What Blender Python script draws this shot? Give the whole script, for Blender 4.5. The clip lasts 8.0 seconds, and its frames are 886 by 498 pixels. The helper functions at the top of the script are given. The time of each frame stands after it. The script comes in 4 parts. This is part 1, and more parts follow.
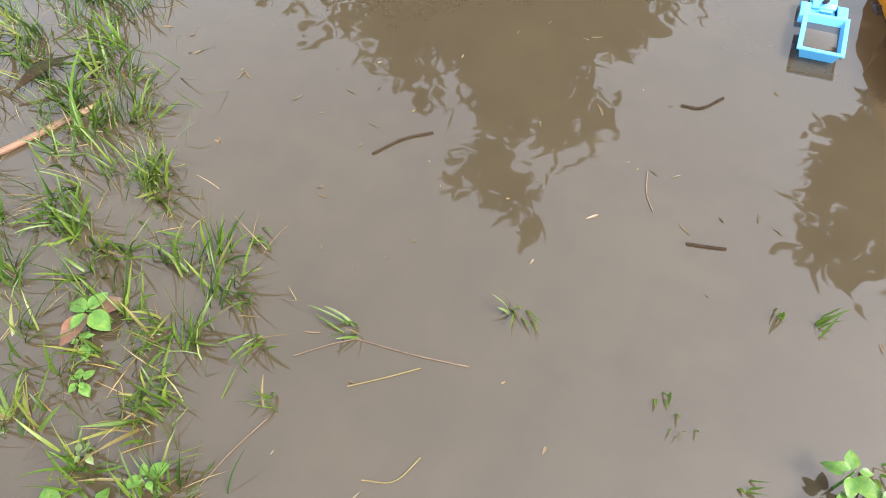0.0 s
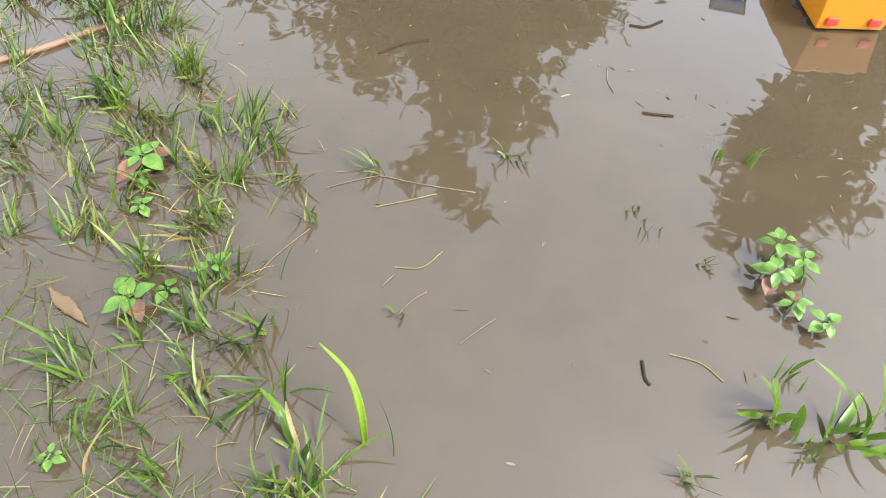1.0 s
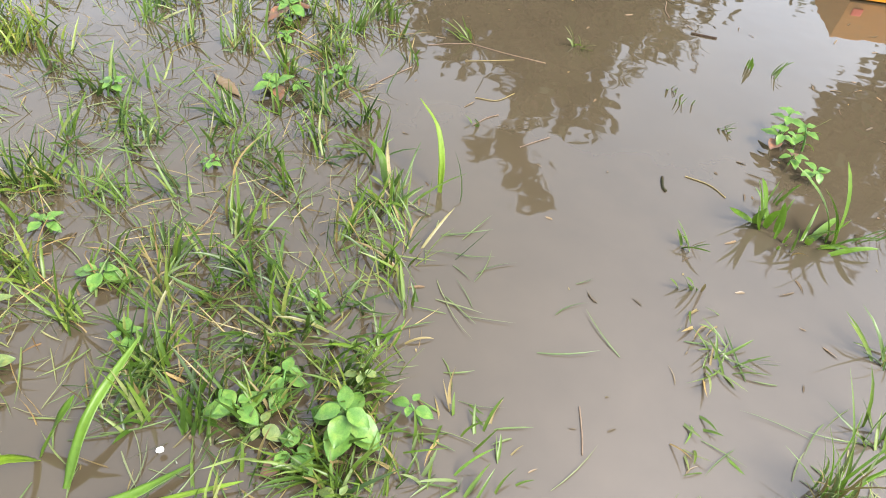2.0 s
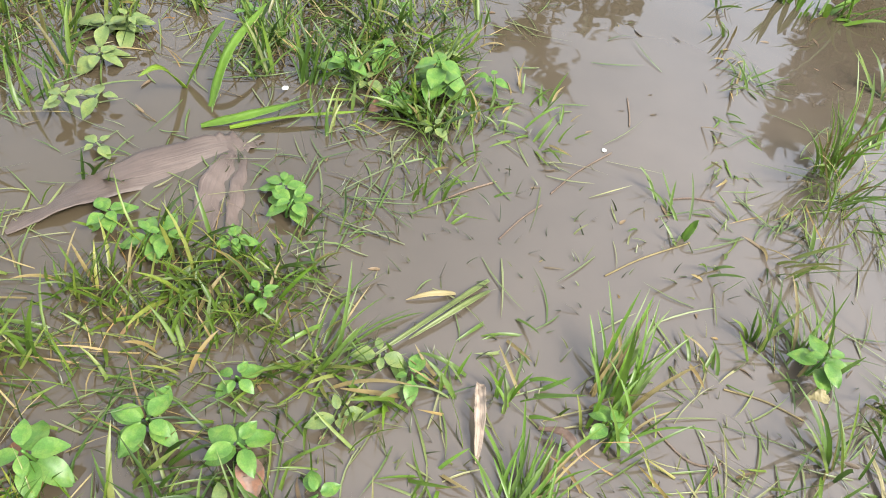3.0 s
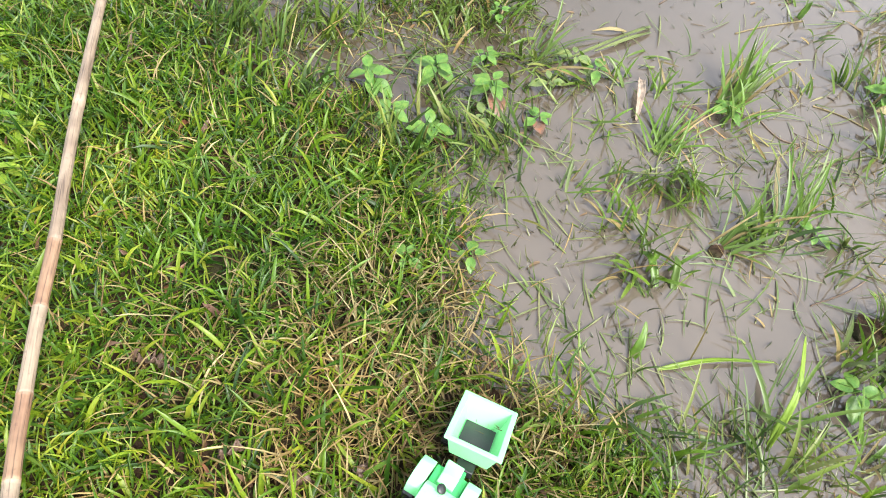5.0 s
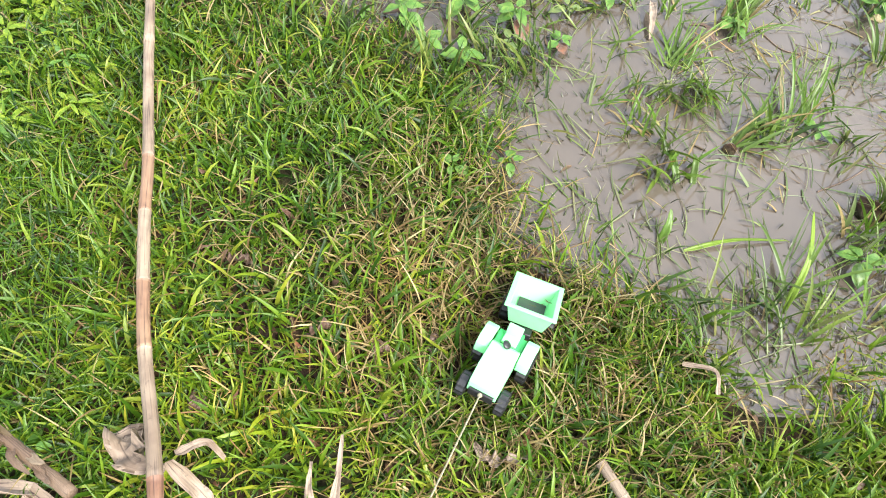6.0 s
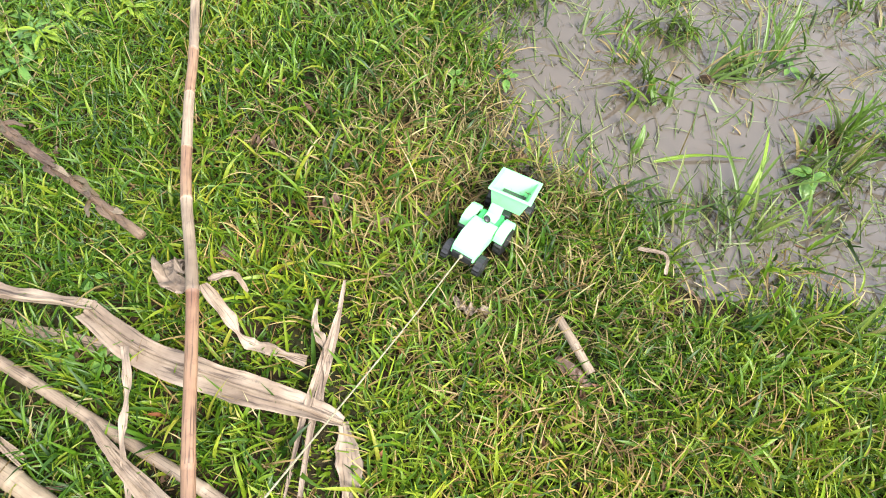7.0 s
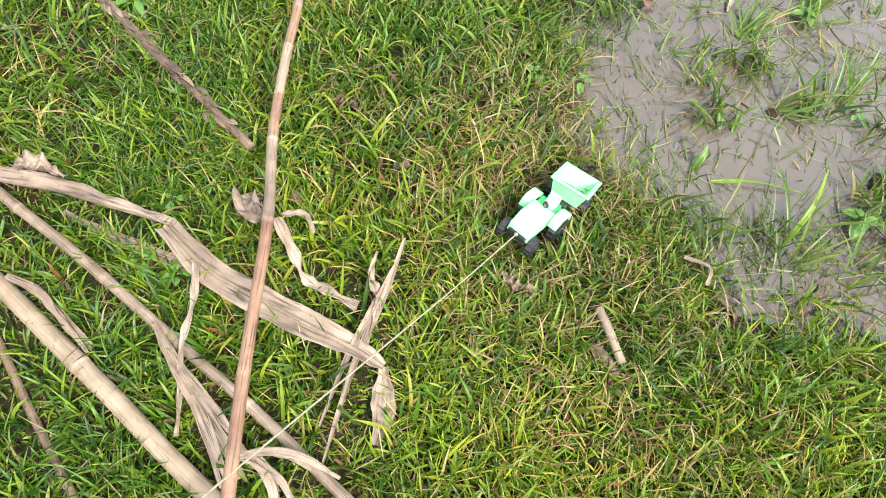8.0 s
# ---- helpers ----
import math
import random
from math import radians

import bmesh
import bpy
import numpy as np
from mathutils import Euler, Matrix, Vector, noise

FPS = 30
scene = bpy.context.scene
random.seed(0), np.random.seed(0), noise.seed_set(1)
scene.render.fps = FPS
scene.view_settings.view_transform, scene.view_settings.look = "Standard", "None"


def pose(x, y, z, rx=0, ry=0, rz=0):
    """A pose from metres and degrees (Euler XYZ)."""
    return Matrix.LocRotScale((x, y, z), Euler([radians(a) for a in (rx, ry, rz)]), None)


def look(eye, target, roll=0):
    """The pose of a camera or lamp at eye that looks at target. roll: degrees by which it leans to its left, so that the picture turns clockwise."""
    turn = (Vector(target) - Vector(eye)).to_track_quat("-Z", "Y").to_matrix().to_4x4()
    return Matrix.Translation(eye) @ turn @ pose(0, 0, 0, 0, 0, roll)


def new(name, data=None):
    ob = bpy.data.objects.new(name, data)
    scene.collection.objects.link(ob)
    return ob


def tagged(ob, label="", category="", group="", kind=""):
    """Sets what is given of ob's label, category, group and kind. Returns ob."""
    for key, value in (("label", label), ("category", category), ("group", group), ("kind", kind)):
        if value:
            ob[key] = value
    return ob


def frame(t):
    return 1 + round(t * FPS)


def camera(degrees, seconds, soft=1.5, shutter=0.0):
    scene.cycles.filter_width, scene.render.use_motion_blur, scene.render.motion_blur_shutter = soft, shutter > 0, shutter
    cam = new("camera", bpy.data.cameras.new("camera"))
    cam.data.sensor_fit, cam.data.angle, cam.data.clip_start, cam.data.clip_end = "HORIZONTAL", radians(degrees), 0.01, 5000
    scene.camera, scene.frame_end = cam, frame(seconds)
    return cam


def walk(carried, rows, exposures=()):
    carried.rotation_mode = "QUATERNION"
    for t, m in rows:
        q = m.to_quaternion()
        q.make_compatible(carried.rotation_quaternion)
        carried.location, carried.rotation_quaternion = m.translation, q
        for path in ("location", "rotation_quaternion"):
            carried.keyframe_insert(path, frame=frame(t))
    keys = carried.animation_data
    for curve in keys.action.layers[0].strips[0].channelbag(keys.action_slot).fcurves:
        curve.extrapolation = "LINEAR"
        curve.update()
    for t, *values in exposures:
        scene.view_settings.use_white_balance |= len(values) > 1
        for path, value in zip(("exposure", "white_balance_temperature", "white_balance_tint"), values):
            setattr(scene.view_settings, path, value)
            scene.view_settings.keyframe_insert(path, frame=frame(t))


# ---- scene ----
cam = camera(64.7, 8.0, soft=1.0)
PATH = [
    (0, (0.233, 0.984, 1.058), (-0.328, 1.975, -0.585), -5.7),
    (0.5, (0.228, 0.758, 1.042), (-0.354, 1.86, -0.522), 0.5),
    (1, (0.275, 0.475, 0.99), (-0.148, 1.693, -0.539), 2.1),
    (1.2, (0.307, 0.354, 0.979), (-0.079, 1.579, -0.554), 2.7),
    (2.3, (0.543, -0.172, 0.883), (-0.132, 1.062, -0.54), 7.7),
    (2.5, (0.564, -0.238, 0.863), (-0.113, 0.937, -0.606), 8.1),
    (2.9, (0.604, -0.465, 0.757), (0.052, 0.683, -0.79), 10.4),
    (3, (0.621, -0.523, 0.75), (0.099, 0.656, -0.778), 10.3),
    (3.5, (0.66, -0.745, 0.856), (0.175, 0.436, -0.684), 6.6),
    (4, (0.723, -0.864, 0.869), (0.12, 0.31, -0.634), 9.4),
    (4.5, (0.799, -0.943, 0.856), (0.143, 0.114, -0.71), 7.0),
    (5, (0.824, -1.089, 0.864), (0.186, -0.184, -0.801), 7.2),
    (5.2, (0.844, -1.138, 0.85), (0.208, -0.286, -0.845), 6.6),
    (6.3, (0.881, -1.288, 0.926), (0.297, -0.427, -0.782), 4.2),
    (6.5, (0.95, -1.314, 0.943), (0.309, -0.505, -0.77), 4.2),
    (7, (1.021, -1.379, 0.971), (0.42, -0.601, -0.77), 5.2),
    (7.5, (1.029, -1.422, 0.996), (0.368, -0.663, -0.732), 5.5),
    (8, (1.054, -1.465, 0.988), (0.37, -0.729, -0.742), 10.1),
]
walk(cam, [(t, look(e, g, r)) for t, e, g, r in PATH], exposures=[(0, 2.58), (0.5, 2.67), (1.2, 2.67), (2.5, 2.54), (3.0, 2.44), (4.5, 2.5), (6.3, 2.58), (8, 2.50)])

# ---- world and light: a bright overcast day ----
world = bpy.data.worlds.new("overcast_sky")
scene.world = world
world.use_nodes = True
wt = world.node_tree
wt.nodes.clear()
sky = wt.nodes.new("ShaderNodeTexSky")
sky.sky_type = "NISHITA"
sky.sun_disc = False
sky.sun_elevation, sky.sun_rotation = radians(52), radians(95)
sky.air_density, sky.dust_density = 1.0, 2.2
pale = wt.nodes.new("ShaderNodeHueSaturation")
pale.inputs["Saturation"].default_value = 0.42
back = wt.nodes.new("ShaderNodeBackground")
back.inputs["Strength"].default_value = 0.15
wout = wt.nodes.new("ShaderNodeOutputWorld")
wt.links.new(sky.outputs[0], pale.inputs["Color"])
wt.links.new(pale.outputs[0], back.inputs["Color"])
wt.links.new(back.outputs[0], wout.inputs["Surface"])

sun = new("sun", bpy.data.lights.new("sun", "SUN"))
sun.data.energy, sun.data.angle, sun.data.color = 1.3, radians(16), (1.0, 0.96, 0.9)
sun.matrix_world = look((3.68, -0.32, 4.73), (0, 0, 0))

# ---- materials ----
def mat(name):
    m = bpy.data.materials.new(name)
    m.use_nodes = True
    return m, m.node_tree, m.node_tree.nodes["Principled BSDF"]


def noise_node(nt, scale, detail=4.0, coord="Object", rough=0.55):
    tc = nt.nodes.new("ShaderNodeTexCoord")
    n = nt.nodes.new("ShaderNodeTexNoise")
    n.inputs["Scale"].default_value = scale
    n.inputs["Detail"].default_value = detail
    n.inputs["Roughness"].default_value = rough
    nt.links.new(tc.outputs[coord], n.inputs["Vector"])
    return n


def ramp(nt, fac, stops):
    r = nt.nodes.new("ShaderNodeValToRGB")
    while len(r.color_ramp.elements) < len(stops):
        r.color_ramp.elements.new(0.5)
    for e, (p, c) in zip(r.color_ramp.elements, stops):
        e.position, e.color = p, (*c, 1)
    nt.links.new(fac, r.inputs[0])
    return r.outputs[0]


def mix(nt, fac, a, b, blend="MIX"):
    m = nt.nodes.new("ShaderNodeMix")
    m.data_type, m.blend_type = "RGBA", blend
    for sock, v in ((m.inputs[0], fac), (m.inputs[6], a), (m.inputs[7], b)):
        if hasattr(v, "links"):
            nt.links.new(v, sock)
        elif isinstance(v, tuple):
            sock.default_value = (*v, 1)
        else:
            sock.default_value = v
    return m.outputs[2]


def bump(nt, bsdf, height, strength, distance):
    b = nt.nodes.new("ShaderNodeBump")
    b.inputs["Strength"].default_value, b.inputs["Distance"].default_value = strength, distance
    nt.links.new(height, b.inputs["Height"])
    nt.links.new(b.outputs[0], bsdf.inputs["Normal"])


def island(nt):
    return nt.nodes.new("ShaderNodeNewGeometry").outputs["Random Per Island"]


def blade_mat(name, stops, rough=0.45, translucent=0.35):
    """Leaf blades: colour by blade, with fine streaks and some light passing through."""
    m, nt, b = mat(name)
    c = ramp(nt, island(nt), stops)
    n = noise_node(nt, 14, 3)
    n2 = noise_node(nt, 160, 2)
    c = mix(nt, 0.45, c, ramp(nt, n.outputs[0], [(0.3, (0.55, 0.6, 0.5)), (0.7, (1.25, 1.2, 1.1))]), "MULTIPLY")
    c = mix(nt, 0.25, c, ramp(nt, n2.outputs[0], [(0.35, (0.6, 0.6, 0.6)), (0.7, (1.3, 1.3, 1.3))]), "MULTIPLY")
    big = noise_node(nt, 2.2, 3)
    c = mix(nt, 0.7, c, ramp(nt, big.outputs[0], [(0.35, (0.82, 0.92, 0.95)), (0.52, (1.1, 1.08, 1.0)), (0.68, (1.7, 1.38, 1.1))]), "MULTIPLY")
    nt.links.new(c, b.inputs["Base Color"])
    b.inputs["Roughness"].default_value = rough
    b.inputs["Specular IOR Level"].default_value = 0.33
    t = nt.nodes.new("ShaderNodeBsdfTranslucent")
    nt.links.new(c, t.inputs["Color"])
    s = nt.nodes.new("ShaderNodeMixShader")
    s.inputs[0].default_value = translucent
    nt.links.new(b.outputs[0], s.inputs[1])
    nt.links.new(t.outputs[0], s.inputs[2])
    nt.links.new(s.outputs[0], nt.nodes["Material Output"].inputs["Surface"])
    return m


GRASS = blade_mat("lawn_grass", [(0.0, (0.009, 0.032, 0.002)), (0.3, (0.036, 0.090, 0.005)), (0.65, (0.080, 0.152, 0.008)), (0.9, (0.138, 0.194, 0.014)), (1.0, (0.195, 0.21, 0.024))], 0.42)
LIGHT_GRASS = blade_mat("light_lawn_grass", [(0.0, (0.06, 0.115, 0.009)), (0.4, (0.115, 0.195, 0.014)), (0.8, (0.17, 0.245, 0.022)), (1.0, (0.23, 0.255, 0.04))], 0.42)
WET_GRASS = blade_mat("wet_grass", [(0.0, (0.020, 0.042, 0.007)), (0.4, (0.050, 0.095, 0.012)), (0.75, (0.095, 0.145, 0.022)), (0.9, (0.14, 0.158, 0.045)), (1.0, (0.12, 0.09, 0.04))], 0.36)
TALL_GRASS = blade_mat("tall_grass", [(0.0, (0.05, 0.115, 0.012)), (0.6, (0.085, 0.155, 0.016)), (1.0, (0.14, 0.18, 0.025))], 0.35)
STRAW = blade_mat("straw", [(0.0, (0.075, 0.044, 0.015)), (0.4, (0.135, 0.096, 0.035)), (0.8, (0.18, 0.14, 0.058)), (1.0, (0.24, 0.2, 0.1))], 0.6, 0.15)
PALE_STRAW = blade_mat("bleached_straw", [(0.0, (0.14, 0.10, 0.04)), (0.5, (0.19, 0.155, 0.072)), (1.0, (0.29, 0.25, 0.14))], 0.55, 0.2)
HERB = blade_mat("herb_leaf", [(0.0, (0.055, 0.13, 0.024)), (0.6, (0.075, 0.165, 0.03)), (1.0, (0.11, 0.19, 0.045))], 0.4, 0.3)
PALE_HERB = blade_mat("pale_herb_leaf", [(0.0, (0.09, 0.14, 0.045)), (1.0, (0.13, 0.175, 0.06))], 0.4, 0.3)
RED_LEAF = blade_mat("reddened_leaf", [(0.0, (0.085, 0.045, 0.032)), (0.6, (0.11, 0.068, 0.05)), (1.0, (0.16, 0.06, 0.025))], 0.5, 0.2)
ROT_LEAF = blade_mat("rotting_leaf", [(0.0, (0.05, 0.035, 0.02)), (1.0, (0.13, 0.09, 0.05))], 0.4, 0.1)
PALE_BLADE = blade_mat("drowned_blade", [(0.0, (0.05, 0.085, 0.02)), (0.5, (0.085, 0.12, 0.035)), (1.0, (0.14, 0.145, 0.075))], 0.4, 0.2)
SPROUT = blade_mat("drowned_sprout", [(0.0, (0.02, 0.025, 0.01)), (0.7, (0.05, 0.06, 0.02)), (1.0, (0.10, 0.11, 0.04))], 0.3, 0.2)
TREE_LEAF = blade_mat("tree_leaf", [(0.0, (0.025, 0.045, 0.015)), (1.0, (0.07, 0.10, 0.03))], 0.5, 0.2)


def plastic(name, col, rough=0.35, dirt=0.2):
    m, nt, b = mat(name)
    n = noise_node(nt, 60, 5)
    n2 = noise_node(nt, 400, 2)
    c = mix(nt, ramp(nt, n.outputs[0], [(0.5, (0, 0, 0)), (0.8, (dirt, dirt, dirt))]), col, (0.16, 0.12, 0.08))
    nt.links.new(c, b.inputs["Base Color"])
    r = nt.nodes.new("ShaderNodeMapRange")
    r.inputs["To Min"].default_value, r.inputs["To Max"].default_value = rough - 0.08, rough + 0.15
    nt.links.new(n2.outputs[0], r.inputs[0])
    nt.links.new(r.outputs[0], b.inputs["Roughness"])
    bump(nt, b, n2.outputs[0], 0.06, 0.001)
    return m


MINT = plastic("mint_plastic", (0.20, 0.62, 0.25))
# the same mint as it looks in shade, for seat deck and drawbars
MINT_SHADED = plastic("shaded_mint_plastic", (0.035, 0.36, 0.09))
BLACK = plastic("black_plastic", (0.008, 0.008, 0.009), 0.4, 0.06)
DARK_BED = plastic("dark_grey_plastic", (0.016, 0.016, 0.018), 0.5, 0.1)
BLUE = plastic("sky_blue_plastic", (0.08, 0.34, 0.62))
YELLOW = plastic("yellow_plastic", (0.50, 0.18, 0.004))
PAPER = plastic("white_scrap", (0.55, 0.55, 0.5), 0.6, 0.1)
RED = plastic("red_plastic", (0.65, 0.03, 0.02))


def cane_mat(name, a, b_, dark, scale=1.0, fibre=0.85):
    """Dried cane: long fibres, blotches and grey weathering."""
    m, nt, b = mat(name)
    tc = nt.nodes.new("ShaderNodeTexCoord")
    mp = nt.nodes.new("ShaderNodeMapping")
    mp.inputs["Scale"].default_value = (60 * scale, 3, 1)
    nt.links.new(tc.outputs["UV"], mp.inputs[0])
    fib = nt.nodes.new("ShaderNodeTexNoise")
    fib.inputs["Scale"].default_value, fib.inputs["Detail"].default_value = 1.0, 5
    nt.links.new(mp.outputs[0], fib.inputs["Vector"])
    blot = noise_node(nt, 9, 4)
    fine = noise_node(nt, 130, 4)
    c = ramp(nt, blot.outputs[0], [(0.35, a), (0.65, b_)])
    c = mix(nt, fibre, c, ramp(nt, fib.outputs[0], [(0.34, (0.25, 0.2, 0.17)), (0.44, (0.95, 0.93, 0.9)), (0.75, (1.25, 1.22, 1.18))]), "MULTIPLY")
    streak = noise_node(nt, 28, 3)
    c = mix(nt, 0.5, c, ramp(nt, streak.outputs[0], [(0.35, (0.5, 0.42, 0.38)), (0.6, (1.1, 1.1, 1.1))]), "MULTIPLY")
    c = mix(nt, ramp(nt, fine.outputs[0], [(0.6, (0, 0, 0)), (0.78, (0.7, 0.7, 0.7))]), c, dark)
    nt.links.new(c, b.inputs["Base Color"])
    b.inputs["Roughness"].default_value = 0.62
    bump(nt, b, fib.outputs[0], 0.5, 0.002)
    return m


CANE = cane_mat("weathered_cane", (0.125, 0.092, 0.062), (0.20, 0.155, 0.108), (0.045, 0.027, 0.018), 0.6, 0.75)
CANE_ORANGE = cane_mat("orange_cane", (0.135, 0.068, 0.038), (0.19, 0.122, 0.072), (0.06, 0.028, 0.017), 0.4, 0.95)
CANE_PALE = cane_mat("pale_cane", (0.175, 0.132, 0.082), (0.225, 0.178, 0.118), (0.08, 0.052, 0.03), 0.7, 0.45)
DRY_LEAF = cane_mat("dry_leaf", (0.125, 0.092, 0.064), (0.225, 0.178, 0.132), (0.026, 0.017, 0.012), 0.3, 1.0)
BROWN_TWIG = cane_mat("brown_twig", (0.075, 0.046, 0.028), (0.14, 0.096, 0.058), (0.03, 0.017, 0.01))
MUD_LEAF = cane_mat("muddy_husk", (0.056, 0.040, 0.030), (0.076, 0.055, 0.043), (0.045, 0.03, 0.021), 0.5, 0.25)
BARK = cane_mat("bark", (0.10, 0.075, 0.05), (0.17, 0.13, 0.09), (0.04, 0.03, 0.02))

# cord: twisted pale fibre
CORD, nt, b = mat("pale_cord")
n = noise_node(nt, 500, 2)
nt.links.new(ramp(nt, n.outputs[0], [(0.3, (0.11, 0.10, 0.05)), (0.7, (0.25, 0.23, 0.155))]), b.inputs["Base Color"])
b.inputs["Roughness"].default_value = 0.8

# soil under grass and water
SOIL, nt, b = mat("wet_soil")
n, n2 = noise_node(nt, 7, 6), noise_node(nt, 70, 5)
c = ramp(nt, n.outputs[0], [(0.3, (0.010, 0.006, 0.003)), (0.45, (0.024, 0.013, 0.006)), (0.6, (0.014, 0.015, 0.004)), (0.8, (0.032, 0.021, 0.009))])
c = mix(nt, 0.6, c, ramp(nt, n2.outputs[0], [(0.3, (0.4, 0.4, 0.4)), (0.7, (1.4, 1.35, 1.3))]), "MULTIPLY")
nt.links.new(c, b.inputs["Base Color"])
b.inputs["Roughness"].default_value = 0.75
b.inputs["Specular IOR Level"].default_value = 0.15
bump(nt, b, n2.outputs[0], 0.8, 0.01)

# muddy water: silt close under a smooth wet surface
WATER, nt, b = mat("muddy_water")
n, n2 = noise_node(nt, 1.6, 4), noise_node(nt, 11, 5)
clear = ramp(nt, n.outputs[0], [(0.3, (0.038, 0.029, 0.0175)), (0.7, (0.048, 0.037, 0.022))])
silty_skylit = ramp(nt, n.outputs[0], [(0.3, (0.060, 0.049, 0.037)), (0.7, (0.077, 0.063, 0.048))])
# stirred silt clouds the trodden shallows; some sky reflection is painted in too
geo = nt.nodes.new("ShaderNodeNewGeometry")
axes = nt.nodes.new("ShaderNodeSeparateXYZ")
nt.links.new(geo.outputs["Position"], axes.inputs[0])
paling = []
for axis, lo, hi in (("X", 0.05, 0.65), ("Y", 1.5, 0.3)):
    mr = nt.nodes.new("ShaderNodeMapRange")
    mr.interpolation_type = "SMOOTHSTEP"
    mr.inputs["From Min"].default_value, mr.inputs["From Max"].default_value = lo, hi
    nt.links.new(axes.outputs[axis], mr.inputs[0])
    paling.append(mr.outputs[0])
both = nt.nodes.new("ShaderNodeMath")
both.operation = "MULTIPLY"
nt.links.new(paling[0], both.inputs[0])
nt.links.new(paling[1], both.inputs[1])
c = mix(nt, both.outputs[0], clear, silty_skylit)
c = mix(nt, 0.35, c, ramp(nt, n2.outputs[0], [(0.3, (0.8, 0.8, 0.8)), (0.7, (1.12, 1.1, 1.1))]), "MULTIPLY")
nt.links.new(c, b.inputs["Base Color"])
b.inputs["Roughness"].default_value = 0.03
b.inputs["IOR"].default_value = 1.62
rip = noise_node(nt, 7, 2)
bump(nt, b, rip.outputs[0], 0.4, 0.004)

# ---- building helpers ----
def part(name, bm, material, parent=None, label="", smooth=True):
    me = bpy.data.meshes.new(name)
    bm.to_mesh(me)
    bm.free()
    me.materials.append(material)
    if smooth:
        me.shade_smooth()
    ob = new(name, me)
    ob.parent = parent
    return tagged(ob, label)


def from_arrays(name, verts, quads, material, uv=None, smooth=True):
    """One mesh object from vertex and quad arrays."""
    me = bpy.data.meshes.new(name)
    me.vertices.add(len(verts))
    me.vertices.foreach_set("co", np.asarray(verts, dtype=np.float32).ravel())
    q = np.asarray(quads, dtype=np.int32)
    me.loops.add(q.size)
    me.polygons.add(len(q))
    me.loops.foreach_set("vertex_index", q.ravel())
    me.polygons.foreach_set("loop_start", np.arange(0, q.size, 4, dtype=np.int32))
    me.update(calc_edges=True)
    if uv is not None:
        layer = me.uv_layers.new(name="UVMap")
        layer.data.foreach_set("uv", np.asarray(uv, dtype=np.float32)[q.ravel()].ravel())
    me.materials.append(material)
    if smooth:
        me.shade_smooth()
    return new(name, me)


def grid_quads(rows, cols):
    i = np.arange(rows - 1)[:, None] * cols + np.arange(cols - 1)[None, :]
    return np.stack([i, i + 1, i + cols + 1, i + cols], -1).reshape(-1, 4)


def blade_field(name, x, y, z, length, width, az, lean0, lean1, material, rng, segs=5, roll=0.5, droop=0.0):
    """Curved folded grass blades as one mesh. Arrays of one value a blade."""
    n = len(x)
    s = np.linspace(0, 1, segs + 1)
    th = lean0[:, None] + (lean1 - lean0)[:, None] * (s[None, :] ** 1.3)
    step = (length / segs)[:, None]
    dr, dz = np.sin(th) * step, np.cos(th) * step
    r = np.concatenate([np.zeros((n, 1)), np.cumsum(dr[:, :-1], 1)], 1)
    h = np.concatenate([np.zeros((n, 1)), np.cumsum(dz[:, :-1], 1)], 1)
    sway = (rng.normal(0, 0.22, n)[:, None] * s[None, :] ** 2) * length[:, None]
    ca, sa = np.cos(az)[:, None], np.sin(az)[:, None]
    px, py, pz = x[:, None] + r * ca - sway * sa, y[:, None] + r * sa + sway * ca, z[:, None] + h
    w = width[:, None] * (0.55 + 0.45 * np.minimum(1, s * 4))[None, :] * np.sqrt(np.maximum(0.004, 1 - s ** 2.2))[None, :] * 0.5
    tw = rng.normal(0, roll, n)[:, None] + rng.normal(0, 0.5, n)[:, None] * s[None, :]
    # across direction: horizontal, rolled towards the blade's normal
    nx, ny, nz = np.cos(th) * ca, np.cos(th) * sa, -np.sin(th)
    ax = -sa * np.cos(tw) + nx * np.sin(tw)
    ay = ca * np.cos(tw) + ny * np.sin(tw)
    az_ = nz * np.sin(tw)
    fold = 0.35 * w
    V = np.empty((n, segs + 1, 3, 3))
    for k, sg in ((0, -1.0), (2, 1.0)):
        V[:, :, k, 0], V[:, :, k, 1], V[:, :, k, 2] = px + sg * w * ax, py + sg * w * ay, pz + sg * w * az_
    V[:, :, 1, 0], V[:, :, 1, 1], V[:, :, 1, 2] = px + fold * nx, py + fold * ny, pz + fold * nz
    q = grid_quads(segs + 1, 3)
    Q = (np.arange(n)[:, None, None] * ((segs + 1) * 3) + q[None]).reshape(-1, 4)
    return from_arrays(name, V.reshape(-1, 3), Q, material)


def spline(points, n):
    """Smooth line through points (Catmull-Rom), n samples."""
    p = np.array([points[0], *points, points[-1]], dtype=float)
    p[0], p[-1] = 2 * p[1] - p[2], 2 * p[-2] - p[-3]
    u = np.linspace(0, len(points) - 1 - 1e-6, n)
    i, f = u.astype(int), (u - u.astype(int))[:, None]
    a, b_, c_, d = p[i], p[i + 1], p[i + 2], p[i + 3]
    return 0.5 * (2 * b_ + (c_ - a) * f + (2 * a - 5 * b_ + 4 * c_ - d) * f ** 2 + (3 * b_ - a - 3 * c_ + d) * f ** 3)


def frames_along(p):
    t = np.gradient(p, axis=0)
    t /= np.linalg.norm(t, axis=1)[:, None]
    side = np.cross(t, (0, 0, 1.0))
    side /= np.maximum(1e-6, np.linalg.norm(side, axis=1))[:, None]
    return t, side, np.cross(side, t)


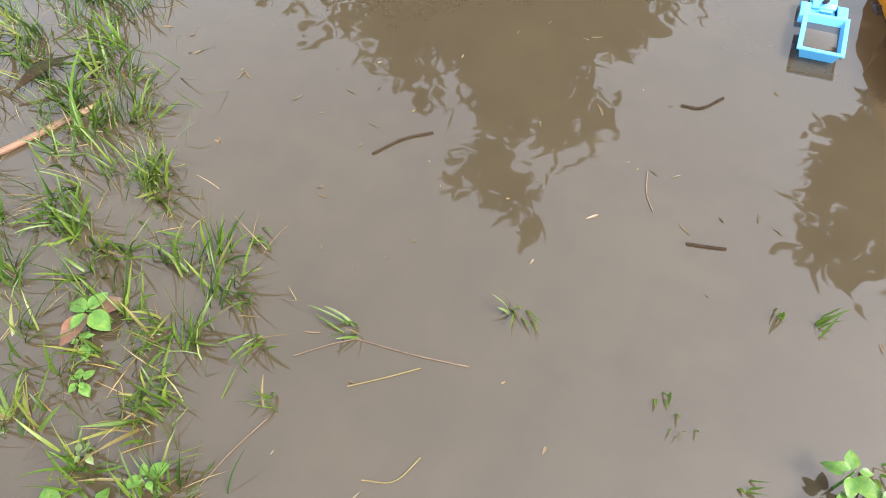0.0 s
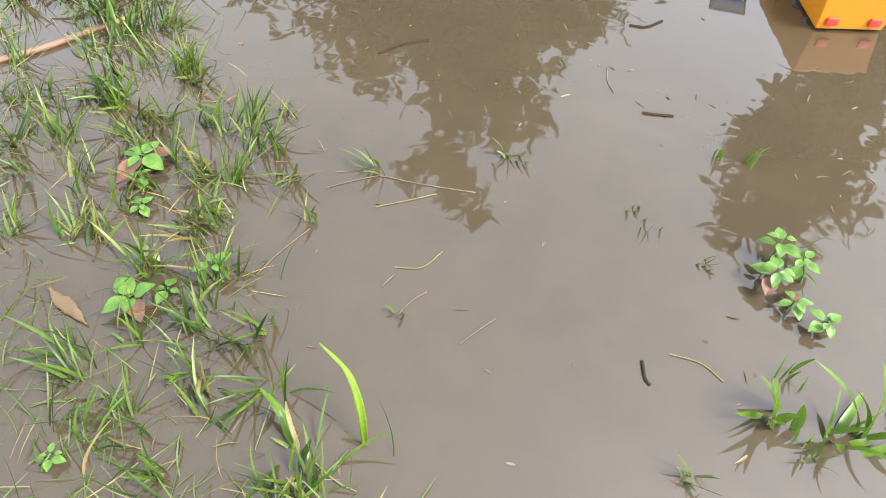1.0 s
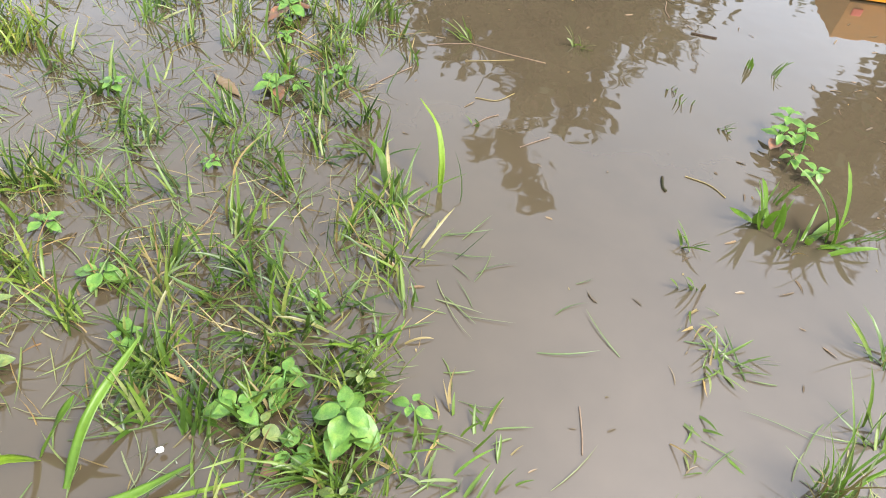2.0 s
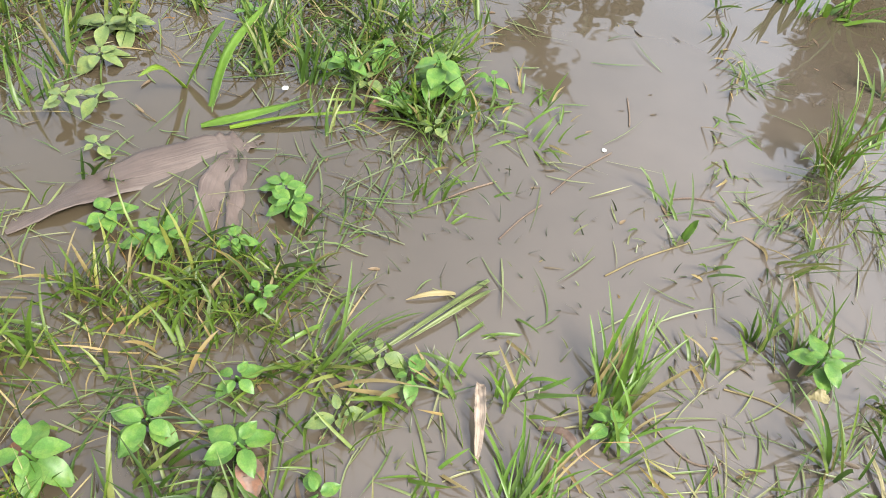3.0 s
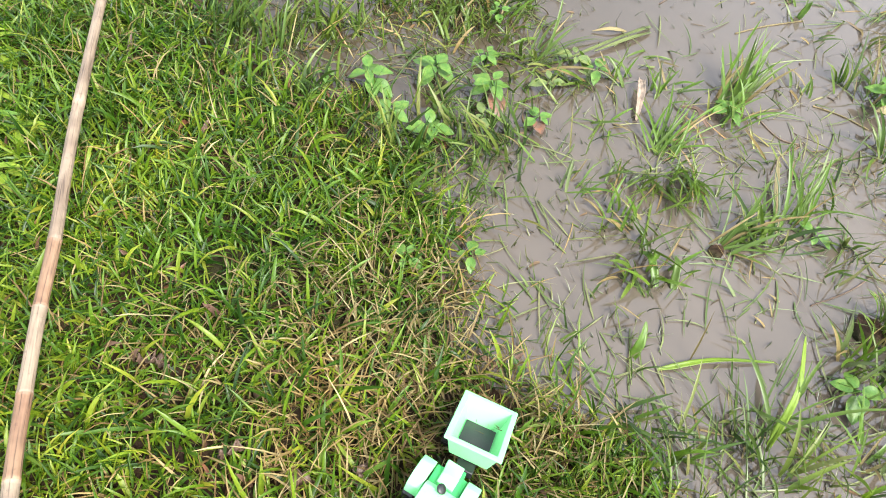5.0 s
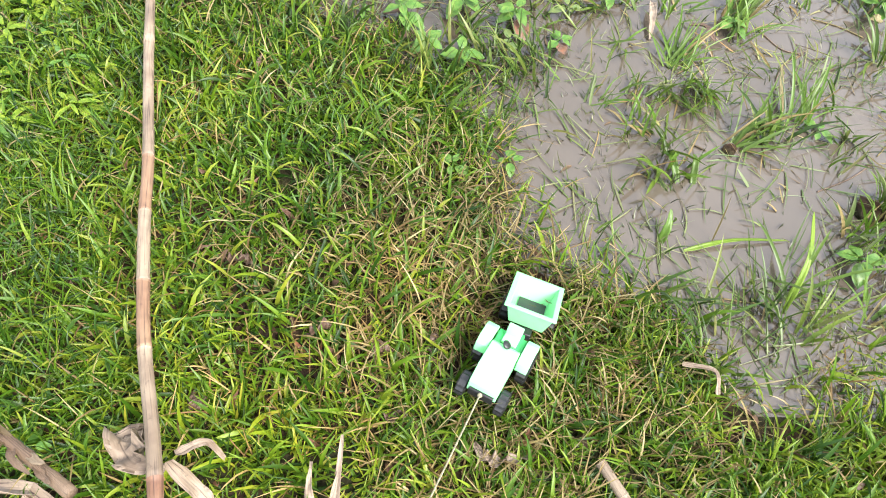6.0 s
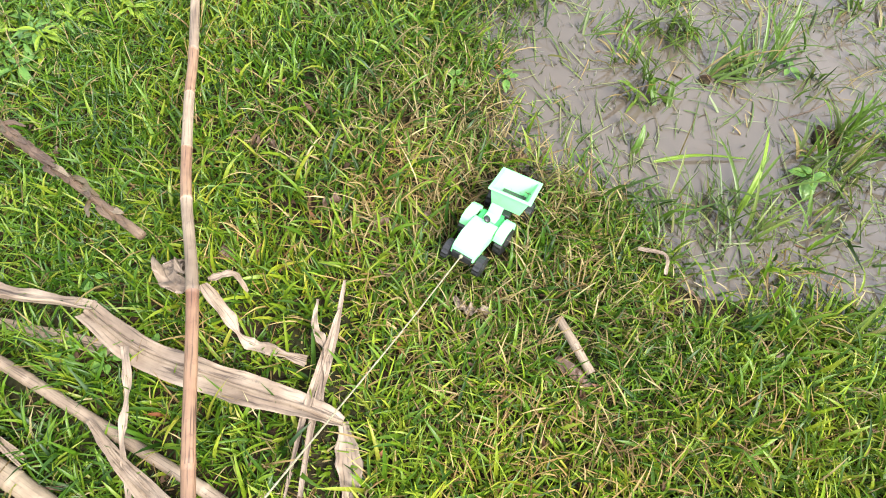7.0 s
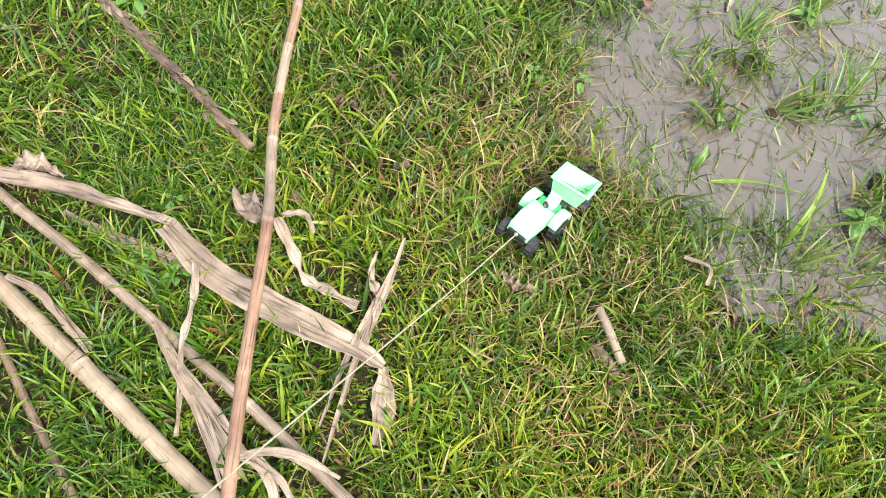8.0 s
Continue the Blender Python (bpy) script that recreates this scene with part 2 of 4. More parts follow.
def tube(name, points, radius, material, parent=None, n=40, sides=12, label="", wob=0.0, seed=1):
    """A round stem along a line; radius: a number or one value a sample."""
    rng = np.random.default_rng(seed)
    p = spline(points, n)
    _, a, b_ = frames_along(p)
    ang = np.linspace(0, 2 * np.pi, sides + 1)
    r = np.broadcast_to(np.asarray(radius, dtype=float), (n,))[:, None] * (1 + wob * rng.normal(0, 1, (n, 1)))
    V = p[:, None, :] + (r * np.cos(ang))[:, :, None] * a[:, None, :] + (r * np.sin(ang))[:, :, None] * b_[:, None, :]
    d = np.concatenate([[0], np.cumsum(np.linalg.norm(np.diff(p, axis=0), axis=1))])
    uv = np.stack(np.broadcast_arrays(np.linspace(0, 1, sides + 1)[None, :], d[:, None] * 5), -1)
    verts, quads, uvs = V.reshape(-1, 3), grid_quads(n, sides + 1), uv.reshape(-1, 2)
    caps, capq, capuv = [], [], []
    for end in (0, n - 1):
        base = len(verts) + len(caps)
        caps.append(p[end])
        capuv.append((0.5, d[end] * 5))
        ring = end * (sides + 1)
        for k in range(0, sides, 2):
            capq.append((base, ring + k, ring + k + 1, ring + k + 2))
    ob = from_arrays(name, np.concatenate([verts, caps]), np.concatenate([quads, capq]), material, np.concatenate([uvs, capuv]))
    ob.parent = parent
    return tagged(ob, label)


def ribbon(name, points, width, material, parent=None, n=30, cols=7, fold=0.25, ruffle=0.15, seed=1, label="", turn=0.0):
    """A dried leaf strip along a line, cupped and ruffled, with real thickness."""
    rng = np.random.default_rng(seed)
    p = spline(points, n)
    _, a, b_ = frames_along(p)
    s = np.linspace(0, 1, n)
    w = np.broadcast_to(np.asarray(width, dtype=float), (n,)) if not callable(width) else width(s)
    u = np.linspace(-1, 1, cols)
    ph = rng.uniform(0, 6, 3)
    tilt = turn + 0.35 * np.sin(s * 5 + ph[0])
    cup = fold * (u[None, :] ** 2) * w[:, None] * 0.5
    ruf = ruffle * w[:, None] * 0.5 * u[None, :] * np.sin(s * 26 + ph[1])[:, None] + ruffle * 0.4 * w[:, None] * np.sin(s[:, None] * 60 + u[None, :] * 3 + ph[2]) * 0.3
    half = w[:, None] * 0.5 * u[None, :] * (1 + 0.05 * np.sin(s * 31 + ph[0]) + 0.015 * rng.normal(0, 1, n))[:, None]
    ct, st = np.cos(tilt)[:, None], np.sin(tilt)[:, None]
    da, db = half * ct - (cup + ruf) * st, half * st + (cup + ruf) * ct
    top = p[:, None, :] + da[:, :, None] * a[:, None, :] + db[:, :, None] * b_[:, None, :]
    d = np.concatenate([[0], np.cumsum(np.linalg.norm(np.diff(p, axis=0), axis=1))])
    uv = np.stack(np.broadcast_arrays(u[None, :] * 0.3 + 0.5, d[:, None] * 5), -1).reshape(-1, 2)
    low = top - b_[:, None, :] * 0.0008
    q = grid_quads(n, cols)
    N = n * cols
    edge = []
    for i in range(n - 1):
        edge.append((i * cols, (i + 1) * cols, (i + 1) * cols + N, i * cols + N))
        k = cols - 1
        edge.append((i * cols + k + N, (i + 1) * cols + k + N, (i + 1) * cols + k, i * cols + k))
    quads = np.concatenate([q, q[:, ::-1] + N, edge])
    ob = from_arrays(name, np.concatenate([top.reshape(-1, 3), low.reshape(-1, 3)]), quads, material, np.concatenate([uv, uv]))
    ob.parent = parent
    return tagged(ob, label)


# ---- the lie of the land ----
SHORE = [(-6, -0.2), (-1.2, -0.45), (-0.42, -0.57), (-0.16, -0.52), (0.03, -0.56), (0.2, -0.51), (0.34, -0.52), (0.48, -0.62),
         (0.6, -0.71), (0.72, -0.71), (0.91, -0.69), (1.06, -0.71), (1.25, -0.63), (1.7, -0.45), (6, 0.3)]
SX, SY = np.array(SHORE).T


def shore_y(x):
    return np.interp(x, SX, SY) + 0.02 * np.sin(17 * x) + 0.012 * np.sin(41 * x + 1)


def ground_z(x, y):
    d = shore_y(x) - y
    near = np.clip(d / 0.25, -1.2, 1)
    z = np.where(near > 0, 0.03 * np.sqrt(np.maximum(near, 0)) * np.maximum(near, 0), 0.05 * near)
    far = np.clip((np.maximum(y - 3.1 + 0.12 * np.sin(2.3 * x), np.abs(x) - 4.4 + 0.4 * np.sin(1.7 * y))) / 0.6, 0, 1)
    z = z + far * 0.14
    return z + 0.006 * np.sin(9 * x + 2 * y) * np.cos(8 * y - x) * np.clip(d * 4, 0, 1)


inner_x, inner_y = np.linspace(-5.5, 5.5, 230), np.linspace(-4, 5, 230)
outer = np.array([2, 6, 15, 40, 120, 400.0])
gx = np.concatenate([-5.5 - outer[::-1], inner_x, 5.5 + outer])
gy = np.concatenate([-4 - outer[::-1], inner_y, 5 + outer])
GX, GY = np.meshgrid(gx, gy)
ground = from_arrays("ground", np.stack([GX, GY, ground_z(GX, GY)], -1).reshape(-1, 3), grid_quads(len(gy), len(gx)), SOIL)
tagged(ground, "dark wet brown soil under grass and puddle", "ground", kind="structure")

wx, wy = np.linspace(-5.6, 5.6, 60), np.linspace(-1.4, 4.2, 40)
WX, WY = np.meshgrid(wx, wy)
water = from_arrays("water", np.stack([WX, WY, 0 * WX], -1).reshape(-1, 3), grid_quads(40, 60), WATER)
tagged(water, "shallow still brown muddy flood water", "puddle", kind="structure")

# ---- grass ----
def patch(x, y, s, seed):
    """Smooth random 0..1 field for patchy growth."""
    return 0.5 + 0.25 * (np.sin(x * s + seed) * np.cos(y * s * 1.3 - seed * 2) + np.sin((x + y) * s * 0.7 + 3 * seed)) + 0.15 * np.sin(x * s * 3.1 - y * s * 2.3 + seed)


LYING = [((0.10, -1.59), (0.92, -1.39)), ((0.15, -1.67), (0.85, -1.515)), ((0.399, -1.386), (0.503, -1.377)), ((0.503, -1.377), (0.60, -1.335)), ((0.60, -1.335), (0.775, -1.24)),
         ((0.15, -1.60), (0.425, -1.378)), ((0.775, -1.24), (0.85, -1.33)), ((0.552, -1.473), (0.78, -1.484)), ((0.648, -1.115), (0.844, -1.393)), ((0.36, -1.65), (0.72, -1.66)),
         ((0.682, -0.781), (0.752, -0.944)), ((0.706, -0.771), (0.776, -0.926)), ((0.656, -0.791), (0.726, -0.951)), ((0.50, -1.26), (0.68, -1.215)), ((0.898, -0.942), (0.985, -0.962))]


def trodden(x, y):
    """Distance to the nearest thing that lies on the lawn and presses it down."""
    d = np.full(np.shape(x), 9.0)
    for (ax, ay), (bx, by) in LYING:
        t = np.clip(((x - ax) * (bx - ax) + (y - ay) * (by - ay)) / ((bx - ax) ** 2 + (by - ay) ** 2), 0, 1)
        d = np.minimum(d, np.hypot(x - ax - t * (bx - ax), y - ay - t * (by - ay)))
    return d


def lawn(name, n, x0, x1, y0, y1, material, label, seed, lmin, lmax, wmin, wmax, flat, keep=None):
    rng = np.random.default_rng(seed)
    x, y = rng.uniform(x0, x1, n), rng.uniform(y0, y1, n)
    k = (y < shore_y(x) + rng.normal(0, 0.035, n) + 0.13 * (patch(x, y, 13, 3.0) - 0.5))
    if x1 < 3:
        k &= np.hypot((x - 0.5) / 1.3, (y + 1.25) / 0.95) < rng.normal(1.0, 0.09, n)
    if keep is not None:
        k &= keep(x, y, rng)
    x, y = x[k], y[k]
    n = len(x)
    z = np.maximum(ground_z(x, y), -0.004)
    tall = patch(x, y, 9, seed)
    L = rng.uniform(lmin, lmax, n) * (0.75 + 0.5 * tall)
    L = np.where(trodden(x, y) < 0.022, L * 0.35, L)
    l0 = np.abs(rng.normal(flat * 0.6, 0.3, n))
    l1 = l0 + np.abs(rng.normal(1.0, 0.55, n))
    ob = blade_field(name, x, y, z, L, rng.uniform(wmin, wmax, n), rng.uniform(0, 2 * np.pi, n), np.minimum(l0, 1.45), np.minimum(l1, 2.0), material, rng, 4)
    return tagged(ob, label, "grass", kind="stuff")


def bare(x, y, rng):
    return rng.uniform(0, 1, len(x)) < 1.15 - patch(x, y, 7, 2.0)


def worn(x, y):
    """The trodden, strawy stretch of bank near the water, 0..1."""
    d = np.hypot((x - 0.82) / 0.42, (y + 0.85) / 0.27)
    return np.clip(1.5 - d + 0.5 * (patch(x, y, 11, 5.0) - 0.5), 0, 1)


def lush(x, y, rng):
    return rng.uniform(0, 1, len(x)) < (0.6 + 0.6 * patch(x, y, 7, 2.0)) * (1 - 0.25 * worn(x, y))


# keeps more blades to the right, where their lighter colour stands in for sunshine
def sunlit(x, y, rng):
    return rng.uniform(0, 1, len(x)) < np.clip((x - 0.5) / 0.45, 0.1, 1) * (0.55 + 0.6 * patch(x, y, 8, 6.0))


def strawy(x, y, rng):
    return rng.uniform(0, 1, len(x)) < np.clip(0.28 + worn(x, y), 0, 1) * (1.15 - 0.7 * patch(x, y, 7, 2.0))


lawn("lawn_grass", 104000, -0.85, 1.85, -2.25, -0.45, GRASS, "dense bright green lawn grass on the bank", 11, 0.024, 0.062, 0.0018, 0.0042, 1.0, lush)
lawn("broad_lawn_grass", 19000, -0.85, 1.85, -2.25, -0.5, GRASS, "broader green grass blades in the lawn", 12, 0.034, 0.078, 0.0038, 0.0072, 0.9, lush)
# paler blades paint the sunshine on the right of the bank
lawn("light_lawn_grass", 44000, 0.2, 1.85, -2.25, -0.45, LIGHT_GRASS, "light yellow-green fine grass on the worn bank, sunlight put into its colour", 18, 0.022, 0.055, 0.0018, 0.0042, 1.0, sunlit)
lawn("pale_dead_grass", 13000, -0.85, 1.85, -2.25, -0.45, PALE_STRAW, "bleached dry grass blades tangled in the lawn", 16, 0.025, 0.075, 0.0014, 0.0032, 1.0, strawy)
lawn("leaf_litter", 1500, -0.85, 1.85, -2.25, -0.5, RED_LEAF, "small reddish-brown dead leaf bits in the lawn", 17, 0.025, 0.045, 0.006, 0.011, 1.0, bare)
lawn("dead_grass", 42000, -0.85, 1.85, -2.25, -0.45, STRAW, "dry straw-coloured grass matted in the lawn", 13, 0.03, 0.08, 0.0014, 0.0032, 1.2, strawy)
lawn("straw_patch", 4000, 0.35, 1.05, -1.2, -0.6, STRAW, "trampled dry straw in a worn patch of lawn", 15, 0.03, 0.07, 0.0016, 0.0036, 1.0,
     lambda x, y, rng: np.hypot(x - 0.66, (y + 0.84) * 1.2) < rng.uniform(0.05, 0.32, len(x)))
lawn("outer_lawn", 26000, -3.6, 4.2, -4.2, -0.1, GRASS, "green grass farther along the bank", 14, 0.06, 0.13, 0.007, 0.013, 0.7,
     lambda x, y, rng: (np.hypot((x - 0.5) / 1.3, (y + 1.25) / 0.95) > 0.9) & (np.hypot((x - 0.3) / 3.7, (y + 1.4) / 2.7) < rng.normal(0.85, 0.11, len(x)) + 0.25 * patch(x, y, 2.5, 1.0) - 0.12))


# grass that stands and lies in the water, thinning out from the bank
LEFT_Y = [-0.75, -0.45, -0.2, 0.0, 0.4, 0.7, 0.85, 1.05, 1.4, 1.6, 1.95, 2.4]
LEFT_X = [0.54, 0.52, 0.48, 0.38, 0.24, 0.16, -0.02, -0.22, -0.33, -0.62, -0.98, -1.2]
RIGHT_Y = [-0.75, -0.3, -0.1, 0.15, 0.5, 0.8, 1.1, 1.6]
RIGHT_X = [0.60, 0.56, 0.60, 0.70, 0.80, 0.84, 0.80, 0.95]


def reach(x, y):
    """How far inside the flooded grass a place lies (metres)."""
    return np.maximum(np.interp(y, LEFT_Y, LEFT_X) - x, x - np.interp(y, RIGHT_Y, RIGHT_X))


OPEN_WATER = [(-0.09, -0.15, 0.13), (-0.03, 0.0, 0.13), (0.09, -0.06, 0.09), (0.32, -0.04, 0.13), (-0.17, 0.02, 0.12), (0.05, 0.1, 0.08), (0.37, 0.12, 0.1), (-0.22, -0.16, 0.1), (-0.35, -0.02, 0.08), (-0.22, -0.30, 0.07), (0.0, -0.33, 0.07), (-0.25, 0.22, 0.07),
              (-0.12, 0.62, 0.07), (0.9, 0.3, 0.12), (0.95, -0.4, 0.1), (0.78, -0.5, 0.1), (-0.6, 1.6, 0.1), (-0.3, 1.15, 0.08)]


def flooded(name, clumps, per, material, label, seed, lmin, lmax, wmin, wmax, lean, spread, y0=-0.8, y1=2.5):
    rng = np.random.default_rng(seed)
    cx, cy = rng.uniform(-1.7, 1.6, clumps), rng.uniform(y0, y1, clumps)
    inside = reach(cx, cy)
    p = np.clip(inside / 0.14, 0, 1) * (0.4 + 0.7 * patch(cx, cy, 6, seed * 0.37)) * np.where(cx > np.interp(cy, RIGHT_Y, RIGHT_X), 0.3, 1.0) * np.where(cy > 0.5, 0.6, 1.0)
    p = p * np.clip((cx + 1.72) / 0.35, 0, 1) * np.clip((1.62 - cx) / 0.3, 0, 1) * np.clip((2.52 - cy) / 0.35, 0, 1)
    for ox, oy, orad in OPEN_WATER:
        p = p * np.clip((np.hypot(cx - ox, cy - oy) - orad * 0.75) / (orad * 0.5), 0.05, 1)
    k = (rng.uniform(0, 1, clumps) < p) & (cy > shore_y(cx) - 0.05)
    cx, cy = cx[k], cy[k]
    m = rng.poisson(per, len(cx)) + 1
    x = np.repeat(cx, m) + rng.normal(0, spread, m.sum())
    y = np.repeat(cy, m) + rng.normal(0, spread, m.sum())
    n = len(x)
    l0 = np.abs(rng.normal(lean, 0.35, n))
    l1 = l0 + np.abs(rng.normal(0.5, 0.4, n))
    az = np.repeat(rng.uniform(0, 6.283, len(cx)), m) + rng.normal(0, 0.8, n)
    ob = blade_field(name, x, y, np.full(n, -0.006), rng.uniform(lmin, lmax, n), rng.uniform(wmin, wmax, n), az,
                     np.minimum(l0, 1.42), np.minimum(l1, 1.62), material, rng, 4)
    return tagged(ob, label, "grass", kind="stuff")


flooded("flooded_grass", 3300, 10, WET_GRASS, "wet green grass clumps standing in shallow water", 21, 0.04, 0.12, 0.0032, 0.0076, 0.58, 0.014)
flooded("shore_grass", 1050, 10, WET_GRASS, "wet grass thick along the water's edge", 24, 0.03, 0.08, 0.0022, 0.005, 0.8, 0.03, -0.8, 0.05)
flooded("flooded_fine_grass", 2400, 4, WET_GRASS, "fine green grass scattered in muddy water", 22, 0.04, 0.11, 0.0016, 0.0032, 0.9, 0.05)
flooded("drowned_straw", 2600, 2, STRAW, "pale straw stems lying in the water", 23, 0.04, 0.12, 0.0012, 0.003, 1.3, 0.06)

rng = np.random.default_rng(31)
n = 5200
x, y = rng.uniform(0.0, 1.7, n), rng.uniform(-0.75, 0.35, n)
k = (y > shore_y(x)) & (rng.uniform(0, 1, n) < np.clip(1.1 - (y + 0.75) * 0.8, 0.1, 1) * (0.4 + 0.7 * patch(x, y, 8, 4.4)))
x, y = x[k], y[k]
n = len(x)
ob = blade_field("grass_sprouts", x, y, np.full(n, -0.003), rng.uniform(0.012, 0.035, n), rng.uniform(0.0015, 0.003, n), rng.normal(2.4, 1.1, n),
                 np.abs(rng.normal(0.9, 0.3, n)), rng.uniform(1.2, 1.7, n), SPROUT, rng, 4)
tagged(ob, "short dark grass tips piercing the shallow water", "grass", kind="stuff")

rng = np.random.default_rng(32)
n = 3600
x, y = rng.uniform(-0.9, 1.5, n), rng.uniform(-0.7, 0.8, n)
k = (y > shore_y(x)) & (rng.uniform(0, 1, n) < np.clip(0.4 + reach(x, y) * 2, 0.10, 0.75))
for ox, oy, orad in OPEN_WATER:
    k &= np.hypot(x - ox, y - oy) > orad * rng.uniform(0.1, 0.8, n)
x, y = x[k], y[k]
n = len(x)
ob = blade_field("floating_blades", x, y, np.full(n, 0.0015), rng.uniform(0.03, 0.11, n), rng.uniform(0.0014, 0.0034, n), rng.uniform(0, 6.283, n),
                 np.full(n, 1.50), np.full(n, 1.60), PALE_BLADE, rng, 4, 0.15)
tagged(ob, "pale green grass blades lying flat on the water", "grass", kind="stuff")


def tuft(x, y, n, length, width, material, label, seed, lean=0.35, spread=0.012, az=None, azs=6.3, name="grass_tuft"):
    rng = np.random.default_rng(seed)
    root = new(name)
    root.location = (x, y, max(0.0, float(ground_z(np.array(x), np.array(y)))))
    wads = max(1, min(5, n // 4))
    way, tip = rng.uniform(0, 6.283, wads), np.abs(rng.normal(lean, 0.28, wads))
    sorts = (material, WET_GRASS, material, PALE_BLADE, material, STRAW, WET_GRASS) if n > 5 and width < 0.01 else (material,)
    for k in range(n):
        l0 = np.minimum(np.abs(tip[k % wads] + rng.normal(0, 0.14, 1)), 1.5)
        a = way[k % wads] + rng.normal(0, 0.4, 1) if az is None else az + rng.normal(0, azs, 1)
        ob = blade_field("blade", rng.normal(0, spread, 1), rng.normal(0, spread, 1), np.full(1, -0.004), length * rng.uniform(0.55, 1.1, 1),
                         width * rng.uniform(0.5, 1.15, 1), a, l0, np.maximum(l0, np.minimum(l0 + np.abs(rng.normal(0.5, 0.35, 1)), 1.56 if lean > 1 else 9)), sorts[int(rng.integers(len(sorts)))], rng, segs=7, roll=0.3)
        ob.parent = root
    return tagged(root, label, "grass tuft", group="grass tufts in the puddle")



TUFTS = [(-1.08, 1.85, 14, 0.13), (-0.96, 1.58, 10, 0.15), (-0.81, 1.40, 22, 0.10), (-0.45, 1.27, 14, 0.09), (-0.42, 1.38, 10, 0.08),
         (-0.33, 1.33, 10, 0.07), (-0.47, 1.02, 26, 0.09), (-0.19, 1.40, 9, 0.08), (0.05, 1.56, 9, 0.06), (-0.28, 0.87, 12, 0.08),
         (0.49, 0.98, 8, 0.06), (0.62, 1.20, 5, 0.06), (0.66, 1.10, 8, 0.05), (0.78, 1.2, 6, 0.08), (0.53, 0.89, 6, 0.06), (0.455, 1.72, 4, 0.05), (0.512, 1.722, 5, 0.06), (0.462, 1.415, 5, 0.035),
         (0.615, 1.50, 6, 0.06), (-0.471, 1.51, 7, 0.06), (0.315, 1.494, 5, 0.035), (-0.262, 1.239, 8, 0.07), (0.36, 1.453, 4, 0.03), (-0.019, 1.097, 4, 0.03)]
for i, (x, y, n, L) in enumerate(TUFTS):
    tuft(x, y, n, L, 0.0065, WET_GRASS if i % 3 else TALL_GRASS, "green grass tuft standing in muddy water", 100 + i)
# some are swept one way by the current; numbers: heading
SWEPT = {2: 1.75, 3: 1.5, 4: 1.55, 5: 1.6, 6: -0.7, 7: -1.0, 8: 1.9, 9: 2.1, 13: 1.2, 16: 1.8, 22: 1.3}
for i, (x, y, n, L, w, lean) in enumerate([(0.80, 0.60, 44, 0.16, 0.005, 0.45), (0.83, 0.52, 26, 0.13, 0.005, 0.5), (0.655, -0.03, 34, 0.11, 0.006, 0.35), (0.675, -0.075, 16, 0.08, 0.006, 0.6),
                                           (0.855, 0.17, 26, 0.09, 0.006, 0.5), (0.63, -0.215, 40, 0.085, 0.0055, 0.75), (0.69, -0.235, 36, 0.09, 0.005, 0.8), (0.66, -0.28, 24, 0.08, 0.005, 0.7),
                                           (0.86, -0.20, 20, 0.10, 0.0055, 0.7), (0.835, -0.13, 10, 0.08, 0.005, 0.9), (0.61, -0.315, 18, 0.07, 0.005, 0.7), (0.66, -0.39, 20, 0.07, 0.006, 0.6),
                                           (0.57, -0.39, 14, 0.07, 0.005, 0.8), (0.80, -0.32, 26, 0.10, 0.006, 0.7), (1.06, -0.28, 34, 0.11, 0.006, 0.5), (1.05, -0.36, 22, 0.09, 0.006, 0.6),
                                           (1.0, -0.54, 7, 0.12, 0.006, 0.5), (1.1, -0.5, 12, 0.08, 0.006, 0.6), (0.755, -0.42, 8, 0.08, 0.010, 0.7), (0.72, -0.455, 8, 0.07, 0.009, 0.7),
                                           (0.48, -0.13, 14, 0.07, 0.006, 0.7), (0.44, -0.17, 10, 0.08, 0.009, 0.8), (0.35, -0.20, 24, 0.11, 0.005, 0.7), (0.535, -0.24, 18, 0.07, 0.005, 0.8), (0.55, -0.09, 14, 0.07, 0.006, 0.6)]):
    swept = SWEPT.get(i)
    tuft(x, y, n, L * (1.25 if swept else 1), w, WET_GRASS if i % 3 == 1 else TALL_GRASS, "wet green grass tuft bending over the puddle", 140 + i, lean=lean + (0.3 if swept else 0), spread=0.014, az=swept, azs=0.45)
# the mat of grass round the husk and the weeds
for i, (x, y, n, L) in enumerate([(0.23, -0.15, 34, 0.08), (0.14, -0.195, 30, 0.08), (0.035, -0.265, 26, 0.08), (0.01, -0.37, 22, 0.07), (0.19, -0.23, 26, 0.07), (0.09, -0.25, 22, 0.07), (0.24, -0.08, 16, 0.06),
                                  (0.23, 0.26, 30, 0.07), (0.17, 0.29, 26, 0.07), (0.26, 0.33, 20, 0.06), (0.20, 0.37, 22, 0.07), (0.05, 0.29, 26, 0.07), (0.10, 0.24, 20, 0.06), (0.31, 0.13, 12, 0.06), (0.28, 0.20, 16, 0.06),
                                  (0.13, 0.49, 24, 0.07), (-0.03, 0.44, 24, 0.08), (-0.30, 0.36, 24, 0.08), (-0.10, 0.33, 20, 0.08), (-0.04, 0.67, 20, 0.10), (0.02, 0.74, 14, 0.09), (-0.37, 0.72, 26, 0.10), (-0.45, 0.5, 26, 0.1), (-0.2, 0.55, 20, 0.09)]):
    tuft(x, y, n, L, 0.0055, TALL_GRASS if i % 5 == 0 else WET_GRASS, "low mat of wet grass standing in water", 900 + i, lean=0.6, spread=0.026)
